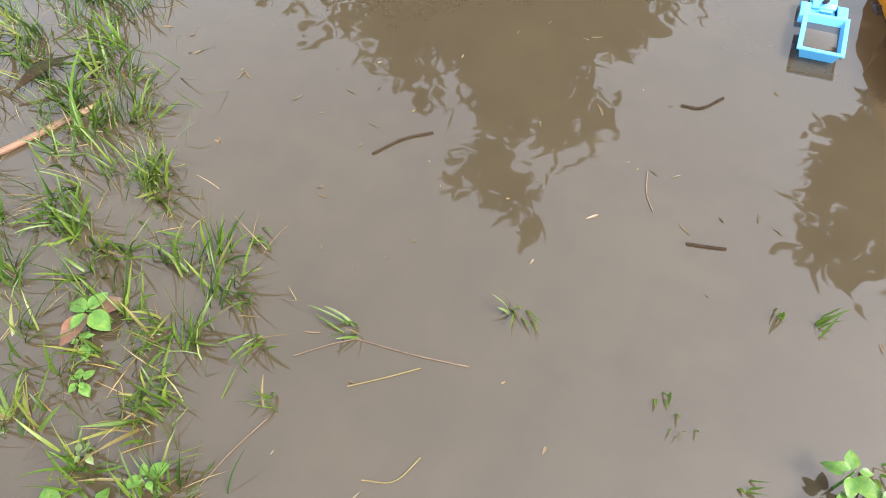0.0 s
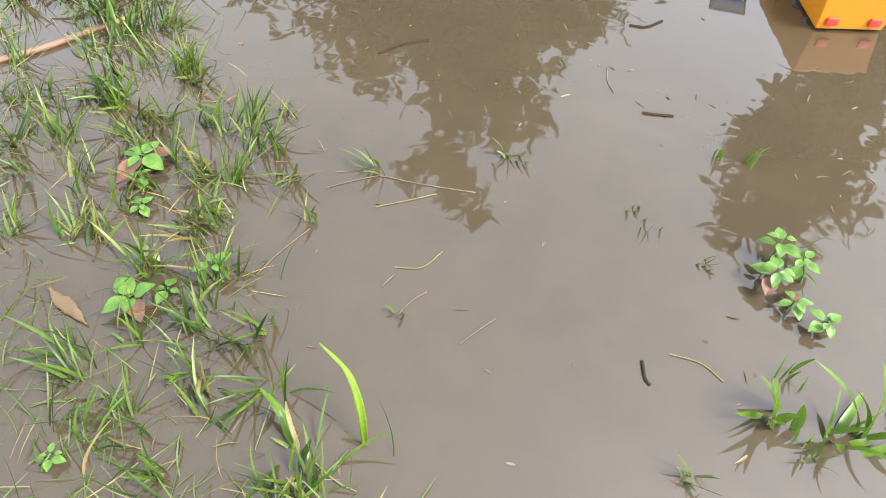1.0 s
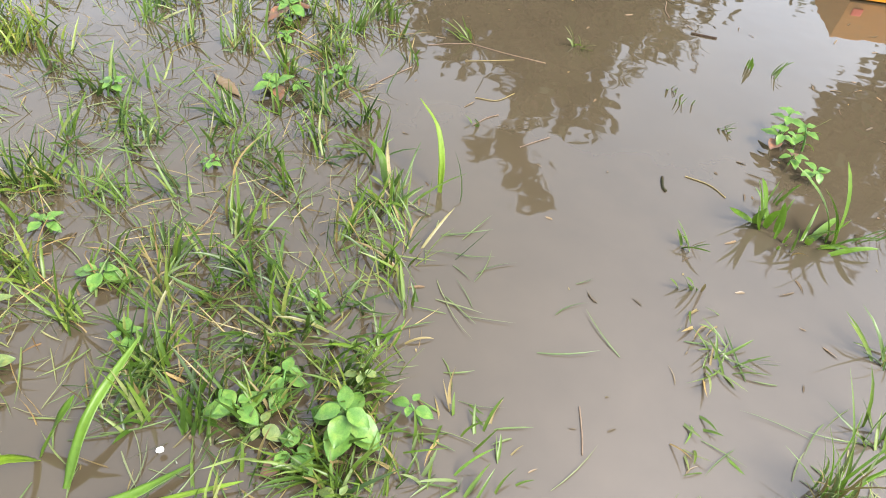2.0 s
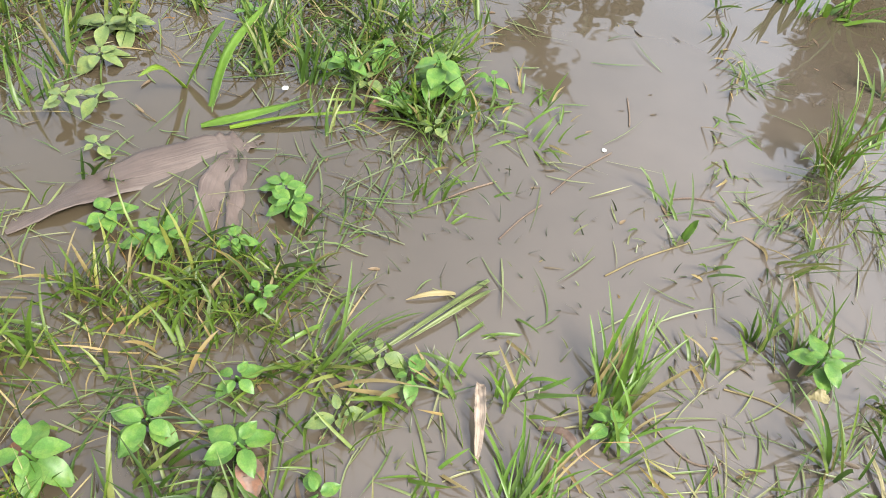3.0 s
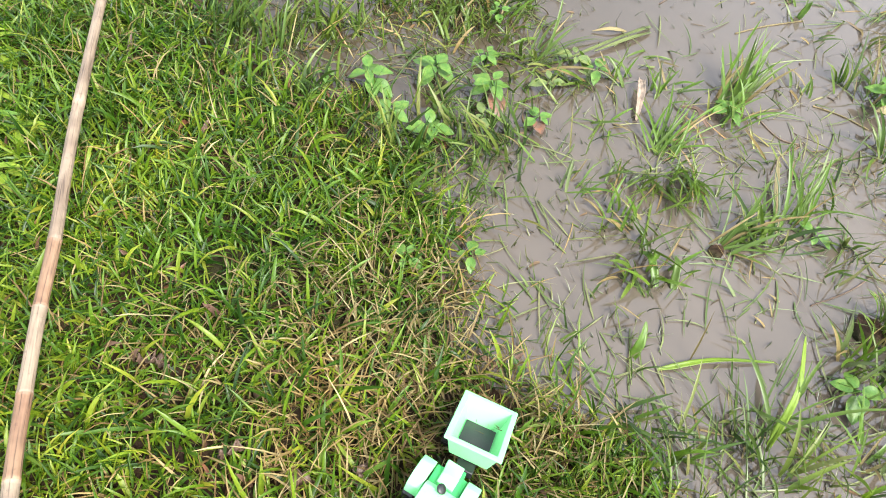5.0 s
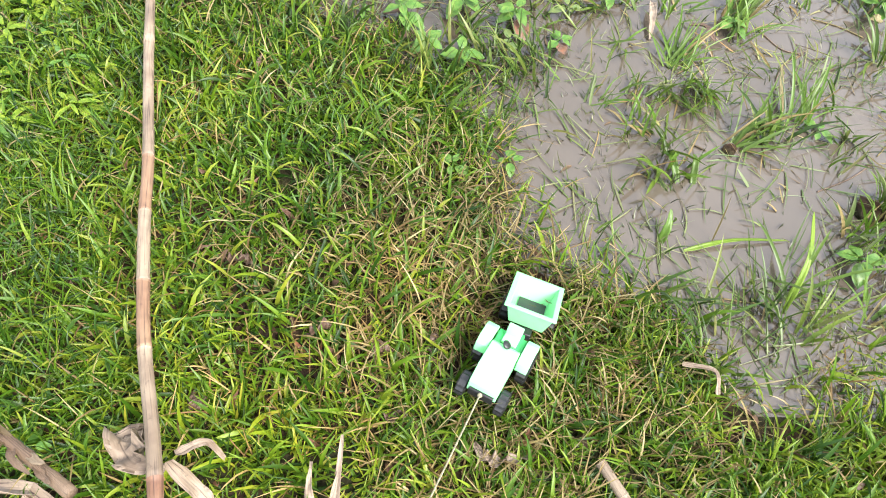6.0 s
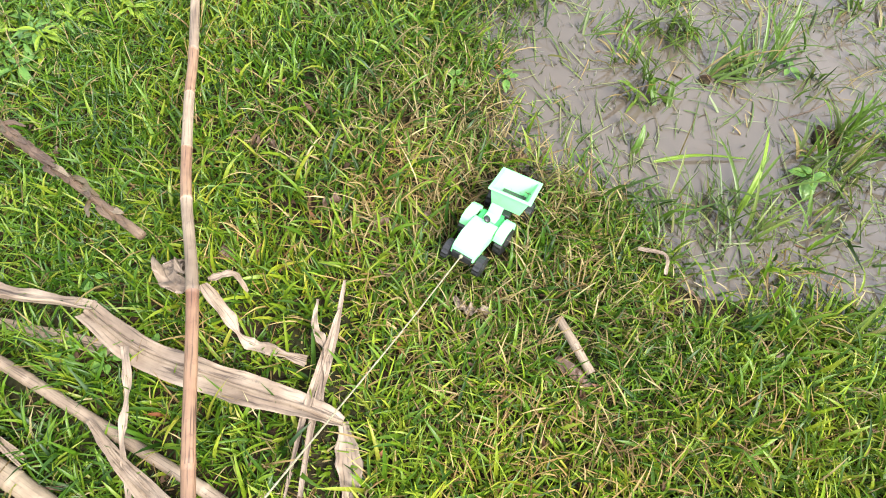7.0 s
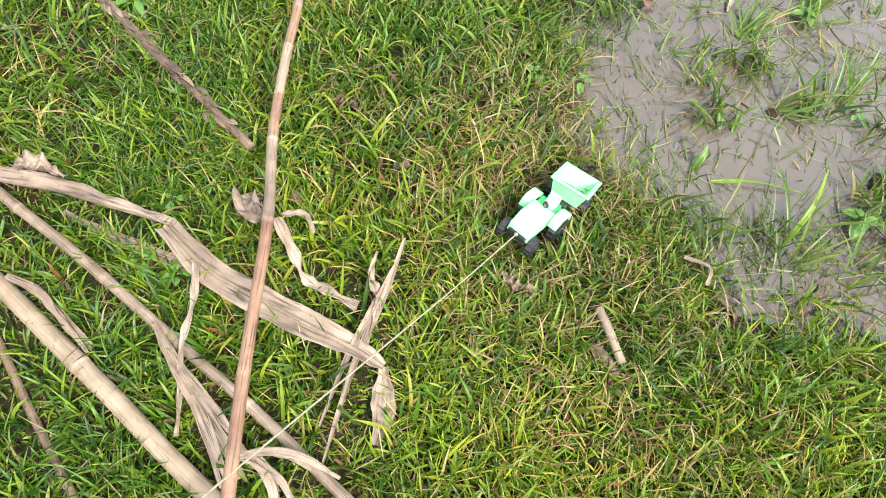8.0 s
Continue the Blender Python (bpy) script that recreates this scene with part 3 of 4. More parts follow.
MIDDLE = [(0.62, 0.275), (0.70, 0.24), (0.60, 0.33), (0.64, 0.45), (0.61, 0.60), (0.595, 0.74), (0.72, 0.10), (0.74, 0.07), (0.36, 0.35), (0.40, 0.41), (0.28, 0.40), (0.33, 0.44), (0.47, -0.38), (0.57, 0.82), (0.62, 0.75), (0.60, 0.61),
          (0.635, 0.52), (0.51, -0.02), (0.88, -0.14), (0.98, 0.02), (1.0, 0.16), (0.90, -0.38), (0.77, -0.50), (0.72, 0.36)]
for i, (x, y) in enumerate(MIDDLE):
    tuft(x, y, 6 + 3 * (i % 3), 0.05 + 0.01 * (i % 3), 0.005, TALL_GRASS if i % 4 == 0 else WET_GRASS, "small grass tuft flattened in shallow water", 200 + i, lean=1.0, spread=0.02)
for i, (x, y, a) in enumerate([(0.83, 0.57, -1.7), (0.90, 0.50, -1.2), (0.76, 0.52, -2.0), (1.10, -0.30, -1.9), (0.98, -0.62, 2.2)]):
    tuft(x, y, 22, 0.13, 0.0034, PALE_BLADE, "pale drowned grass blades trailing in the water", 260 + i, lean=1.38, spread=0.03, az=a, azs=0.45)
# single tall blades
tuft(0.60, 1.125, 8, 0.12, 0.017, TALL_GRASS, "broad-bladed green grass tuft in muddy water", 175, lean=0.3, spread=0.012, name="broad_blade")
tuft(0.70, 1.135, 9, 0.11, 0.016, TALL_GRASS, "broad-bladed green grass tuft in muddy water", 176, lean=0.7, spread=0.015, name="broad_blade")
tuft(0.725, 1.15, 3, 0.19, 0.015, TALL_GRASS, "tall green grass blade in muddy water", 177, lean=0.25, spread=0.006, name="tall_blade")
tuft(-0.98, 1.60, 3, 0.18, 0.008, TALL_GRASS, "tall yellow-green blade in flooded grass", 174, lean=0.4, az=1.9, azs=0.3, name="tall_blade")


# ---- broad-leaved weeds ----
def leaf_mesh(name, length, width, fold=0.25, bend=0.5, rows=8, cols=5, seed=0):
    """An ovate leaf along +x from its stalk, cupped along the midrib and bent down."""
    s, u = np.linspace(0, 1, rows), np.linspace(-1, 1, cols)
    w = width * 0.5 * np.sin(np.pi * np.clip(s, 0.03, 0.985) ** 0.75) ** 0.8
    x = length * np.sin(bend * s) / bend
    zc = -length * (1 - np.cos(bend * s)) / bend
    X = np.broadcast_to(x[:, None], (rows, cols))
    Y = w[:, None] * u[None, :]
    Z = zc[:, None] + fold * np.abs(Y) + 0.04 * width * np.sin(9 * s[:, None] + 4 * u[None, :] + seed)
    top = np.stack([X, Y, Z], -1).reshape(-1, 3)
    low = top - (0, 0, 0.0004)
    q = grid_quads(rows, cols)
    ob = from_arrays(name, np.concatenate([top, low]), np.concatenate([q, q[:, ::-1] + rows * cols]), HERB)
    me = ob.data
    bpy.data.objects.remove(ob)
    return me


LEAF_SHAPES = [leaf_mesh("leaf", 1.0, w, 0.22, b_, seed=k) for k, (w, b_) in enumerate(((0.66, 0.40), (0.58, 0.6), (0.72, 0.3)))]


SLENDER = [leaf_mesh("leaf", 1.0, w, 0.3, b_, seed=k) for k, (w, b_) in enumerate(((0.24, 0.7), (0.30, 0.5), (0.27, 0.9)))]


def herb(x, y, height, pairs, leaf, material, label, seed, red=0, shapes=LEAF_SHAPES):
    rng = np.random.default_rng(seed)
    root = new("weed_plant")
    root.location = (x, y, max(0.0, float(ground_z(np.array(x), np.array(y)))))
    tip = (rng.normal(0, 0.01), rng.normal(0, 0.01), height)
    tube("stem", [(0, 0, -0.01), (tip[0] * 0.4, tip[1] * 0.2, height * 0.5), tip], np.linspace(0.0026, 0.0014, 12), material, root, 12, 7)
    count = 0
    for k in range(pairs):
        f = 1 - 0.15 * k
        for half in (0, 1):
            a = k * 1.45 + half * math.pi + rng.normal(0, 0.2) + seed
            L = leaf * (0.62 + 0.3 * k / max(1, pairs - 1) if k else 0.55) * rng.uniform(0.85, 1.15)
            me = shapes[int(rng.integers(3))]
            ob = new("leaf", me.copy())
            ob.data.materials[0] = RED_LEAF if count >= 2 * pairs - red else material
            ob.parent = root
            zz = max(0.012, height * f)
            ob.matrix_basis = pose(tip[0] * f + 0.006 * math.cos(a), tip[1] * f + 0.006 * math.sin(a), zz, 0, math.degrees(rng.normal(-0.15, 0.15) + (0.1 * k)), math.degrees(a)) @ Matrix.Diagonal((L, L, L, 1))
            count += 1
    return tagged(root, label, "weed", group="broad-leaved weeds")


HERBS = [(-0.635, 1.255, 0.030, 3, 0.070, 2), (-0.45, 0.965, 0.025, 3, 0.058, 1), (0.178, 0.34, 0.075, 5, 0.066, 0), (0.04, 0.28, 0.04, 3, 0.045, 0),
         (0.188, -0.452, 0.04, 4, 0.050, 1), (0.236, -0.355, 0.045, 4, 0.047, 0), (0.355, -0.325, 0.045, 4, 0.050, 1), (0.335, -0.475, 0.03, 4, 0.046, 1),
         (0.565, 1.40, 0.05, 4, 0.042, 2), (0.63, 1.43, 0.05, 3, 0.042, 0), (0.61, 1.36, 0.03, 3, 0.035, 1), (0.57, 1.46, 0.06, 3, 0.04, 0), (0.66, 1.34, 0.03, 3, 0.035, 0), (0.128, -0.01, 0.025, 4, 0.036, 0), (-0.02, -0.172, 0.02, 4, 0.035, 0),
         (-0.33, 0.357, 0.03, 3, 0.04, 0), (0.262, 0.405, 0.03, 2, 0.03, 0), (0.675, -0.065, 0.03, 3, 0.036, 0), (0.86, 0.165, 0.045, 4, 0.045, 0), (0.885, -0.185, 0.012, 2, 0.03, 0), (0.43, -0.33, 0.025, 3, 0.03, 1),
         (0.45, -0.15, 0.02, 2, 0.03, 0), (0.155, -0.03, 0.03, 4, 0.04, 0), (0.05, -0.19, 0.03, 4, 0.036, 0), (0.07, 0.33, 0.04, 4, 0.038, 0), (0.14, 0.27, 0.02, 3, 0.05, 1), (1.04, -0.42, 0.03, 3, 0.04, 0)]
for i, (x, y, h, k, L, red) in enumerate(HERBS):
    herb(x, y, h, k, L, HERB, "green weed with oval leaves" + (" and reddish lower ones" if red else "") + " in wet grass", 300 + i, red)
for i, (x, y, L) in enumerate([(-0.36, 0.10, 0.055), (-0.31, 0.06, 0.045), (-0.33, 0.13, 0.05), (-0.22, -0.03, 0.045), (-0.125, -0.094, 0.03)]):
    herb(x, y, 0.02, 3 if i < 3 else 2, L, PALE_HERB, "pale green weed with insect-eaten round leaves over water", 340 + i)
rng = np.random.default_rng(5)
for i in range(66):
    x, y = rng.uniform(-0.62, -0.02), rng.uniform(-1.28, -0.85)
    herb(x, y, rng.uniform(0.02, 0.05), 5, rng.uniform(0.045, 0.075), LIGHT_GRASS if i % 3 else HERB, "bright green weed with slender leaves in the lawn", 1360 + i, shapes=SLENDER)
for i, (x, y) in enumerate([(0.45, -1.42), (0.53, -1.36), (0.49, -1.40), (0.36, -1.36), (0.30, -1.62), (0.38, -1.66), (0.52, -0.60), (0.47, -0.68)]):
    herb(x, y, 0.022, 2, 0.028, HERB, "small clover-like weed low in the grass", 400 + i)

rng = np.random.default_rng(6)
made = 0
while made < 34:
    x, y = rng.uniform(-0.8, 0.45), rng.uniform(-0.5, 1.2)
    if reach(np.array(x), np.array(y)) > 0.05 and min(math.hypot(x - ox, y - oy) - r for ox, oy, r in OPEN_WATER) > -0.02:
        herb(x, y, rng.uniform(0.015, 0.045), int(rng.integers(2, 4)), rng.uniform(0.02, 0.036), HERB if made % 3 else PALE_HERB, "small green weed among flooded grass", 430 + made)
        made += 1

# ---- drowned husk in the puddle ----
husk = new("drowned_husk")
husk.location = (0, 0, 0)
ribbon("lobe", [(-0.115, -0.27, 0.001), (-0.10, -0.20, 0.006), (-0.075, -0.125, 0.007), (-0.03, -0.03, 0.006), (0.005, 0.045, 0.001)], lambda s: 0.066 * np.sin(np.pi * np.clip(0.06 + 0.8 * s, 0, 1)) ** 0.6, MUD_LEAF, husk, 44, 11, -0.10, 0.05, 3)
ribbon("lobe", [(0.0, 0.05, -0.002), (0.03, -0.02, 0.004), (0.058, -0.075, 0.004), (0.10, -0.145, -0.003)], lambda s: 0.046 * np.sin(np.pi * np.clip(s, 0.1, 0.93)) ** 0.6, MUD_LEAF, husk, 40, 11, -0.12, 0.10, 4)
ribbon("lobe", [(0.012, 0.045, -0.002), (0.06, -0.02, 0.003), (0.11, -0.085, 0.003), (0.17, -0.15, -0.003)], lambda s: 0.024 * np.sin(np.pi * np.clip(s, 0.1, 0.95)) ** 0.5, MUD_LEAF, husk, 40, 7, -0.12, 0.2, 5)
ribbon("stalk_end", [(-0.03, -0.01, 0.0), (0.0, 0.035, 0.003), (0.02, 0.075, -0.003)], lambda s: 0.05 * np.sin(np.pi * np.clip(s, 0.1, 0.9)) ** 0.5, MUD_LEAF, husk, 20, 9, -0.1, 0.2, 6)
tagged(husk, "mud-coated brown husk lying at the water surface", "husk")

# ---- canes, sticks and dead leaves ----
def cane(name, points, radius, material, label, seed, nodes=4, n=70, category="stalk", lengths=None, taper=0.015, rough=0.002):
    """A dried stalk with swollen nodes; lengths: the material of each length of stem between its points."""
    root = new(name)
    root.location = points[0]
    pts = [tuple(np.array(q) - np.array(points[0])) for q in points]
    if lengths:
        n, nodes = (len(points) - 1) * 12 + 1, len(points) - 1
    p = spline(pts, n)
    marks = np.linspace(0, n - 1, nodes + 1).astype(int)
    for k in range(nodes):
        seg = p[marks[k]:marks[k + 1] + 1]
        m = len(seg) * 2
        s = np.linspace(0, 1, m)
        r = radius * (1 + 0.07 * np.exp(-((s - 0.99) / 0.03) ** 2) + 0.04 * np.exp(-(s / 0.03) ** 2) - 0.03 * np.sin(np.pi * s))
        tube("stem_length", [tuple(q) for q in seg], r * (1 - taper * k), lengths[k] if lengths else material, root, m, 14, wob=rough, seed=seed + k)
    return tagged(root, label, category)


A = cane("leaning_stalk", [(-0.40, -0.54, 0.05), (0.0, -0.855, 0.115), (0.194, -1.009, 0.13), (0.262, -1.070, 0.13), (0.343, -1.138, 0.13), (0.418, -1.195, 0.135), (0.55, -1.281, 0.155),
                             (0.725, -1.418, 0.17), (0.87, -1.53, 0.16), (1.05, -1.70, 0.02)], 0.0079, CANE, "long dry cane with grey and orange lengths", 500,
         lengths=[CANE, CANE, CANE_ORANGE, CANE, CANE_ORANGE, CANE, CANE_ORANGE, CANE_ORANGE, CANE], taper=-0.008)
ribbon("dry_leaf", [(0.936, -0.722, 0.080), (0.974, -0.724, 0.030), (1.011, -0.728, 0.010), (1.045, -0.709, 0.005), (1.085, -0.688, -0.002)], lambda s: 0.007 + 0.012 * np.abs(np.sin(7 * s + 0.4)), DRY_LEAF, A, 40, 5, 0.5, 0.5, 501)
ribbon("curled_strip", [(0.935, -0.712, 0.075), (0.945, -0.682, 0.065), (0.962, -0.680, 0.030)], lambda s: 0.010 * (1 - 0.4 * s), DRY_LEAF, A, 24, 5, 0.6, 0.4, 503)
ribbon("husk_wrap", [(0.940, -0.728, 0.085), (0.905, -0.742, 0.070), (0.868, -0.735, 0.050), (0.876, -0.708, 0.015)], lambda s: 0.036 * np.sin(np.pi * np.clip(s, .15, .97)), DRY_LEAF, A, 24, 7, 0.7, 0.9, 502)
cane("fallen_stalk", [(0.10, -1.59, 0.06), (0.245, -1.55, 0.06), (0.39, -1.509, 0.06), (0.538, -1.473, 0.055), (0.627, -1.451, 0.05), (0.752, -1.422, 0.05), (0.92, -1.39, 0.05)],
     0.0086, CANE, "grey weathered cane lying on grass", 520, 5)
cane("fallen_stalk", [(0.15, -1.67, 0.08), (0.372, -1.615, 0.06), (0.49, -1.59, 0.06), (0.612, -1.564, 0.06), (0.724, -1.543, 0.055), (0.85, -1.515, 0.05)],
     0.0135, CANE_PALE, "thick pale cane lying on grass", 530, 2)
cane("fallen_stalk", [(0.36, -1.65, 0.04), (0.444, -1.653, 0.04), (0.568, -1.658, 0.04), (0.72, -1.66, 0.04)], 0.006, BROWN_TWIG, "thin brown cane lying on grass", 540, 2)
TWIG = [(-0.12, -1.46, 0.02), (0.0, -1.42, 0.25), (0.15, -1.36, 0.37), (0.30, -1.338, 0.41), (0.46, -1.325, 0.42), (0.634, -1.31, 0.43)]
twig = cane("bent_twig", TWIG, 0.0092, BROWN_TWIG, "bent dry brown stem with ragged husk scales", 550, 6, category="twig", taper=0.11, rough=0.09)
rng = np.random.default_rng(551)
line = spline([tuple(np.array(q) - np.array(TWIG[0])) for q in TWIG], 200)
for k in range(54):
    i = 60 + int(2.5 * k)
    c, d = line[i], line[min(199, i + 6)] - line[i]
    d = d / np.linalg.norm(d)
    lift = np.array((0.0, rng.normal(0, 0.004), 0.0075 * (1 - 0.008 * k) + rng.normal(0, 0.0015)))
    ribbon("husk_scale", [tuple(c - d * 0.006), tuple(c + d * 0.006 + lift), tuple(c + d * rng.uniform(0.014, 0.026) + lift * rng.uniform(1.0, 1.8))],
           lambda s: 0.006 * np.sin(np.pi * np.clip(0.12 + 0.8 * s, 0, 1)), (BROWN_TWIG, CANE_PALE, BROWN_TWIG, ROT_LEAF)[int(rng.integers(4))], twig, 8, 4, 0.6, 0.3, 552 + k)


def big_leaf(points, width, label, seed, fold=0.3, turn=0.0, ruffle=0.1, material=DRY_LEAF, midrib=0.0):
    o = np.array(points[0])
    ob = ribbon("dry_leaf", [tuple(np.array(q) - o) for q in points], width, material, None, 50, 9, fold, ruffle, seed, turn=turn)
    ob.location = (points[0][0], points[0][1], points[0][2] + (0.018 if points[0][1] < -0.6 else 0.0))
    if midrib:
        tube("midrib", [tuple(np.array(q) - o + (0, 0, 0.0015)) for q in points], midrib, CANE, ob, 40, 8, "pale raised midrib", 0.05, seed)
    return tagged(ob, label, "dead leaf", group="dead leaves on the grass")



def shred(points, strips, width, spread, label, seed):
    """A leaf sheath torn into strips that part and curl."""
    rng = np.random.default_rng(seed)
    root = new("leaf_sheath")
    o = np.array(points[0])
    root.location = points[0]
    for k in range(strips):
        d = rng.normal(0, spread * 0.35, 3) * (0.5, 1, 0.25)
        e = rng.normal(0, spread * 0.5, 3) * (0.5, 1, 0.3)
        last = len(points) - 1
        pts = [tuple(np.array(q) - o + d * (i / last) + e * (i / last) ** 2) for i, q in enumerate(points)]
        w = width * rng.uniform(0.5, 1.3)
        ribbon("strip", pts, lambda s, w=w: w * np.sin(np.pi * np.clip(0.08 + 0.88 * s, 0, 1)) ** 0.5 + 0.001, DRY_LEAF, root, 26, 5, 0.5, 0.25, seed + k, turn=rng.normal(0, 0.4))
    return tagged(root, label, "dead leaf", group="dead leaves on the grass")


big_leaf([(0.418, -1.388, 0.05), (0.52, -1.373, 0.05), (0.605, -1.338, 0.05), (0.68, -1.304, 0.05), (0.745, -1.272, 0.045), (0.785, -1.254, 0.035)],
         lambda s: 0.043 * np.sin(np.pi * np.clip(0.22 + 0.72 * s, 0, 1)) ** 0.6, "long broad dry grey-brown leaf on the grass", 560, 0.45, ruffle=0.2, midrib=0.0032)
big_leaf([(0.15, -1.60, 0.055), (0.268, -1.494, 0.055), (0.344, -1.44, 0.055), (0.425, -1.378, 0.05)], lambda s: 0.032 * np.sin(np.pi * np.clip(0.2 + 0.72 * s, 0, 1)) ** 0.5, "dry leaf sheath folded like a boat", 561, 0.9, 0.5)
big_leaf([(0.785, -1.252, 0.035), (0.81, -1.27, 0.025), (0.84, -1.297, 0.02), (0.862, -1.325, 0.02)], lambda s: 0.03 * np.sin(np.pi * np.clip(s, .12, .9)) + 0.004, "curled dry leaf tip on the grass", 562, 0.5)
big_leaf([(0.295, -1.496, 0.03), (0.38, -1.455, 0.03), (0.481, -1.396, 0.03), (0.575, -1.346, 0.03)], lambda s: 0.018 * np.sin(np.pi * np.clip(s, .1, .95)) + 0.003, "narrow dry leaf beneath the canes", 563)
shred([(0.552, -1.473, 0.07), (0.621, -1.479, 0.066), (0.70, -1.479, 0.06), (0.79, -1.486, 0.05)], 7, 0.010, 0.032, "shredded grey leaf sheath beside a cane", 564)
shred([(0.785, -1.475, 0.10), (0.80, -1.45, 0.085), (0.825, -1.43, 0.07), (0.86, -1.42, 0.05)], 6, 0.012, 0.05, "torn pale husk round a cane's foot", 580)
shred([(0.372, -1.60, 0.075), (0.42, -1.575, 0.075), (0.46, -1.57, 0.07), (0.53, -1.565, 0.06)], 3, 0.010, 0.02, "loose pale sheath along a thick cane", 590)
big_leaf([(0.503, -1.383, 0.055), (0.559, -1.416, 0.06), (0.603, -1.458, 0.055), (0.65, -1.49, 0.04), (0.70, -1.525, 0.03)], lambda s: 0.011 * (1 - 0.5 * s), "thin curling strip of dry leaf", 565, 0.5, 0.2, 0.8)
big_leaf([(0.648, -1.115, 0.065), (0.70, -1.19, 0.05), (0.755, -1.279, 0.04), (0.844, -1.393, 0.03)], lambda s: 0.004 + 0.006 * np.sin(np.pi * s), "narrow straw-coloured dry leaf on grass", 566, 0.6)
big_leaf([(0.672, -1.15, 0.06), (0.705, -1.215, 0.05), (0.745, -1.285, 0.045), (0.80, -1.37, 0.03)], lambda s: 0.003 + 0.008 * np.sin(np.pi * s) * (1 - 0.4 * s), "split dry leaf strip on grass", 575, 0.7, 0.3, 0.4)
big_leaf([(0.64, -1.16, 0.06), (0.665, -1.19, 0.055), (0.706, -1.21, 0.05), (0.75, -1.26, 0.04)], lambda s: 0.012 * np.sin(np.pi * np.clip(s, .1, .9)), "twisted dry leaf scrap on the grass", 567, 0.8, 0.4, 0.8)
cane("cane_piece", [(0.903, -0.940, 0.055), (0.945, -0.958, 0.058), (0.985, -0.972, 0.05)], 0.0068, CANE, "short broken cane piece in the grass", 568, 2, category="stick")
big_leaf([(0.935, -0.985, 0.03), (0.965, -0.99, 0.03), (0.995, -0.985, 0.025)], lambda s: 0.022 * np.sin(np.pi * np.clip(0.1 + 0.8 * s, 0, 1)), "brown curled dead leaf in grass", 569, 0.5, material=RED_LEAF)
big_leaf([(0.919, -0.758, 0.03), (0.957, -0.743, 0.035), (0.975, -0.767, 0.03)], lambda s: 0.006 + 0 * s, "curved pale straw in the grass", 570, 0.5)
big_leaf([(0.77, -1.019, 0.04), (0.80, -1.025, 0.045), (0.834, -0.99, 0.04)], lambda s: 0.012 * np.sin(np.pi * np.clip(s, .1, .9)) + 0.003, "crumpled tan leaf scrap in grass", 571, 0.7, 0.2, 0.9)
for i, (x, y, r) in enumerate([(0.674, -1.053, 0.0), (0.521, -1.024, 1.0), (0.653, -0.942, 2.2), (0.60, -1.0, 4.0), (0.47, -1.19, 3.0), (0.36, -1.02, 0.6)]):
    dx, dy = 0.02 * math.cos(r), 0.02 * math.sin(r)
    big_leaf([(x - dx, y - dy, 0.02), (x, y, 0.03), (x + dx, y + dy, 0.018)], lambda s: 0.026 * np.sin(np.pi * np.clip(s, .1, .92)), "reddish-brown curled dead leaf sunk in the grass", 900 + i, 0.6, r, 0.4, RED_LEAF)
big_leaf([(0.862, 0.105, 0.03), (0.874, 0.114, 0.034), (0.884, 0.124, 0.028)], lambda s: 0.018 * np.sin(np.pi * np.clip(s, .15, .9)), "small yellow dead leaf on a weed", 910, 0.3, material=PALE_STRAW)
big_leaf([(0.515, -0.105, 0.012), (0.535, -0.14, 0.02), (0.56, -0.19, 0.004)], lambda s: 0.014 * np.sin(np.pi * np.clip(0.25 + 0.65 * s, 0, 1)), "tan dead leaf hanging in wet grass", 911, 0.5, ruffle=0.3)
big_leaf([(0.60, -0.115, 0.012), (0.63, -0.11, 0.02), (0.66, -0.12, 0.01)], lambda s: 0.014 * np.sin(np.pi * np.clip(s, .1, .9)), "reddish dead blade in wet grass", 912, 0.5, material=RED_LEAF)
big_leaf([(0.19, -1.52, 0.05), (0.215, -1.50, 0.055), (0.25, -1.47, 0.045)], lambda s: 0.035 * np.sin(np.pi * np.clip(s, .1, .9)), "folded pale dry leaf on the grass", 572, 0.9, 0.2, 0.4)
big_leaf([(-0.60, 0.925, 0.006), (-0.55, 0.905, 0.012), (-0.49, 0.885, 0.006)], lambda s: 0.026 * np.sin(np.pi * np.clip(s, .1, .95)), "tan dead leaf beside a weed in water", 573, -0.3, material=ROT_LEAF)
big_leaf([(-1.20, 1.62, 0.02), (-1.165, 1.70, 0.05), (-1.13, 1.78, 0.03)], lambda s: 0.03 * np.sin(np.pi * np.clip(s, .1, .95)), "dark curled dead leaf above the water", 574, -0.6, material=SOIL)
cane("cane_piece", [(-1.35, 1.15, 0.006), (-1.2, 1.36, 0.005), (-1.098, 1.49, 0.006), (-1.03, 1.63, 0.002), (-1.01, 1.68, -0.004)], 0.0082, CANE_ORANGE, "tan cane piece lying in shallow water", 580, 3, category="stick")


# single long blades, arching over the water or lying on it
def spear(points, width, material, label, seed, fold=0.35):
    o = np.array(points[0])
    ob = ribbon("long_grass", [tuple(np.array(q) - o) for q in points], lambda s: width * np.sqrt(np.maximum(0.01, 1 - s ** 2)) * np.minimum(1, 0.55 + 3 * s), material, None, 30, 5, fold, 0.03, seed)
    ob.location = points[0]
    return tagged(ob, label, "grass blade", group="long grass blades in the puddle")


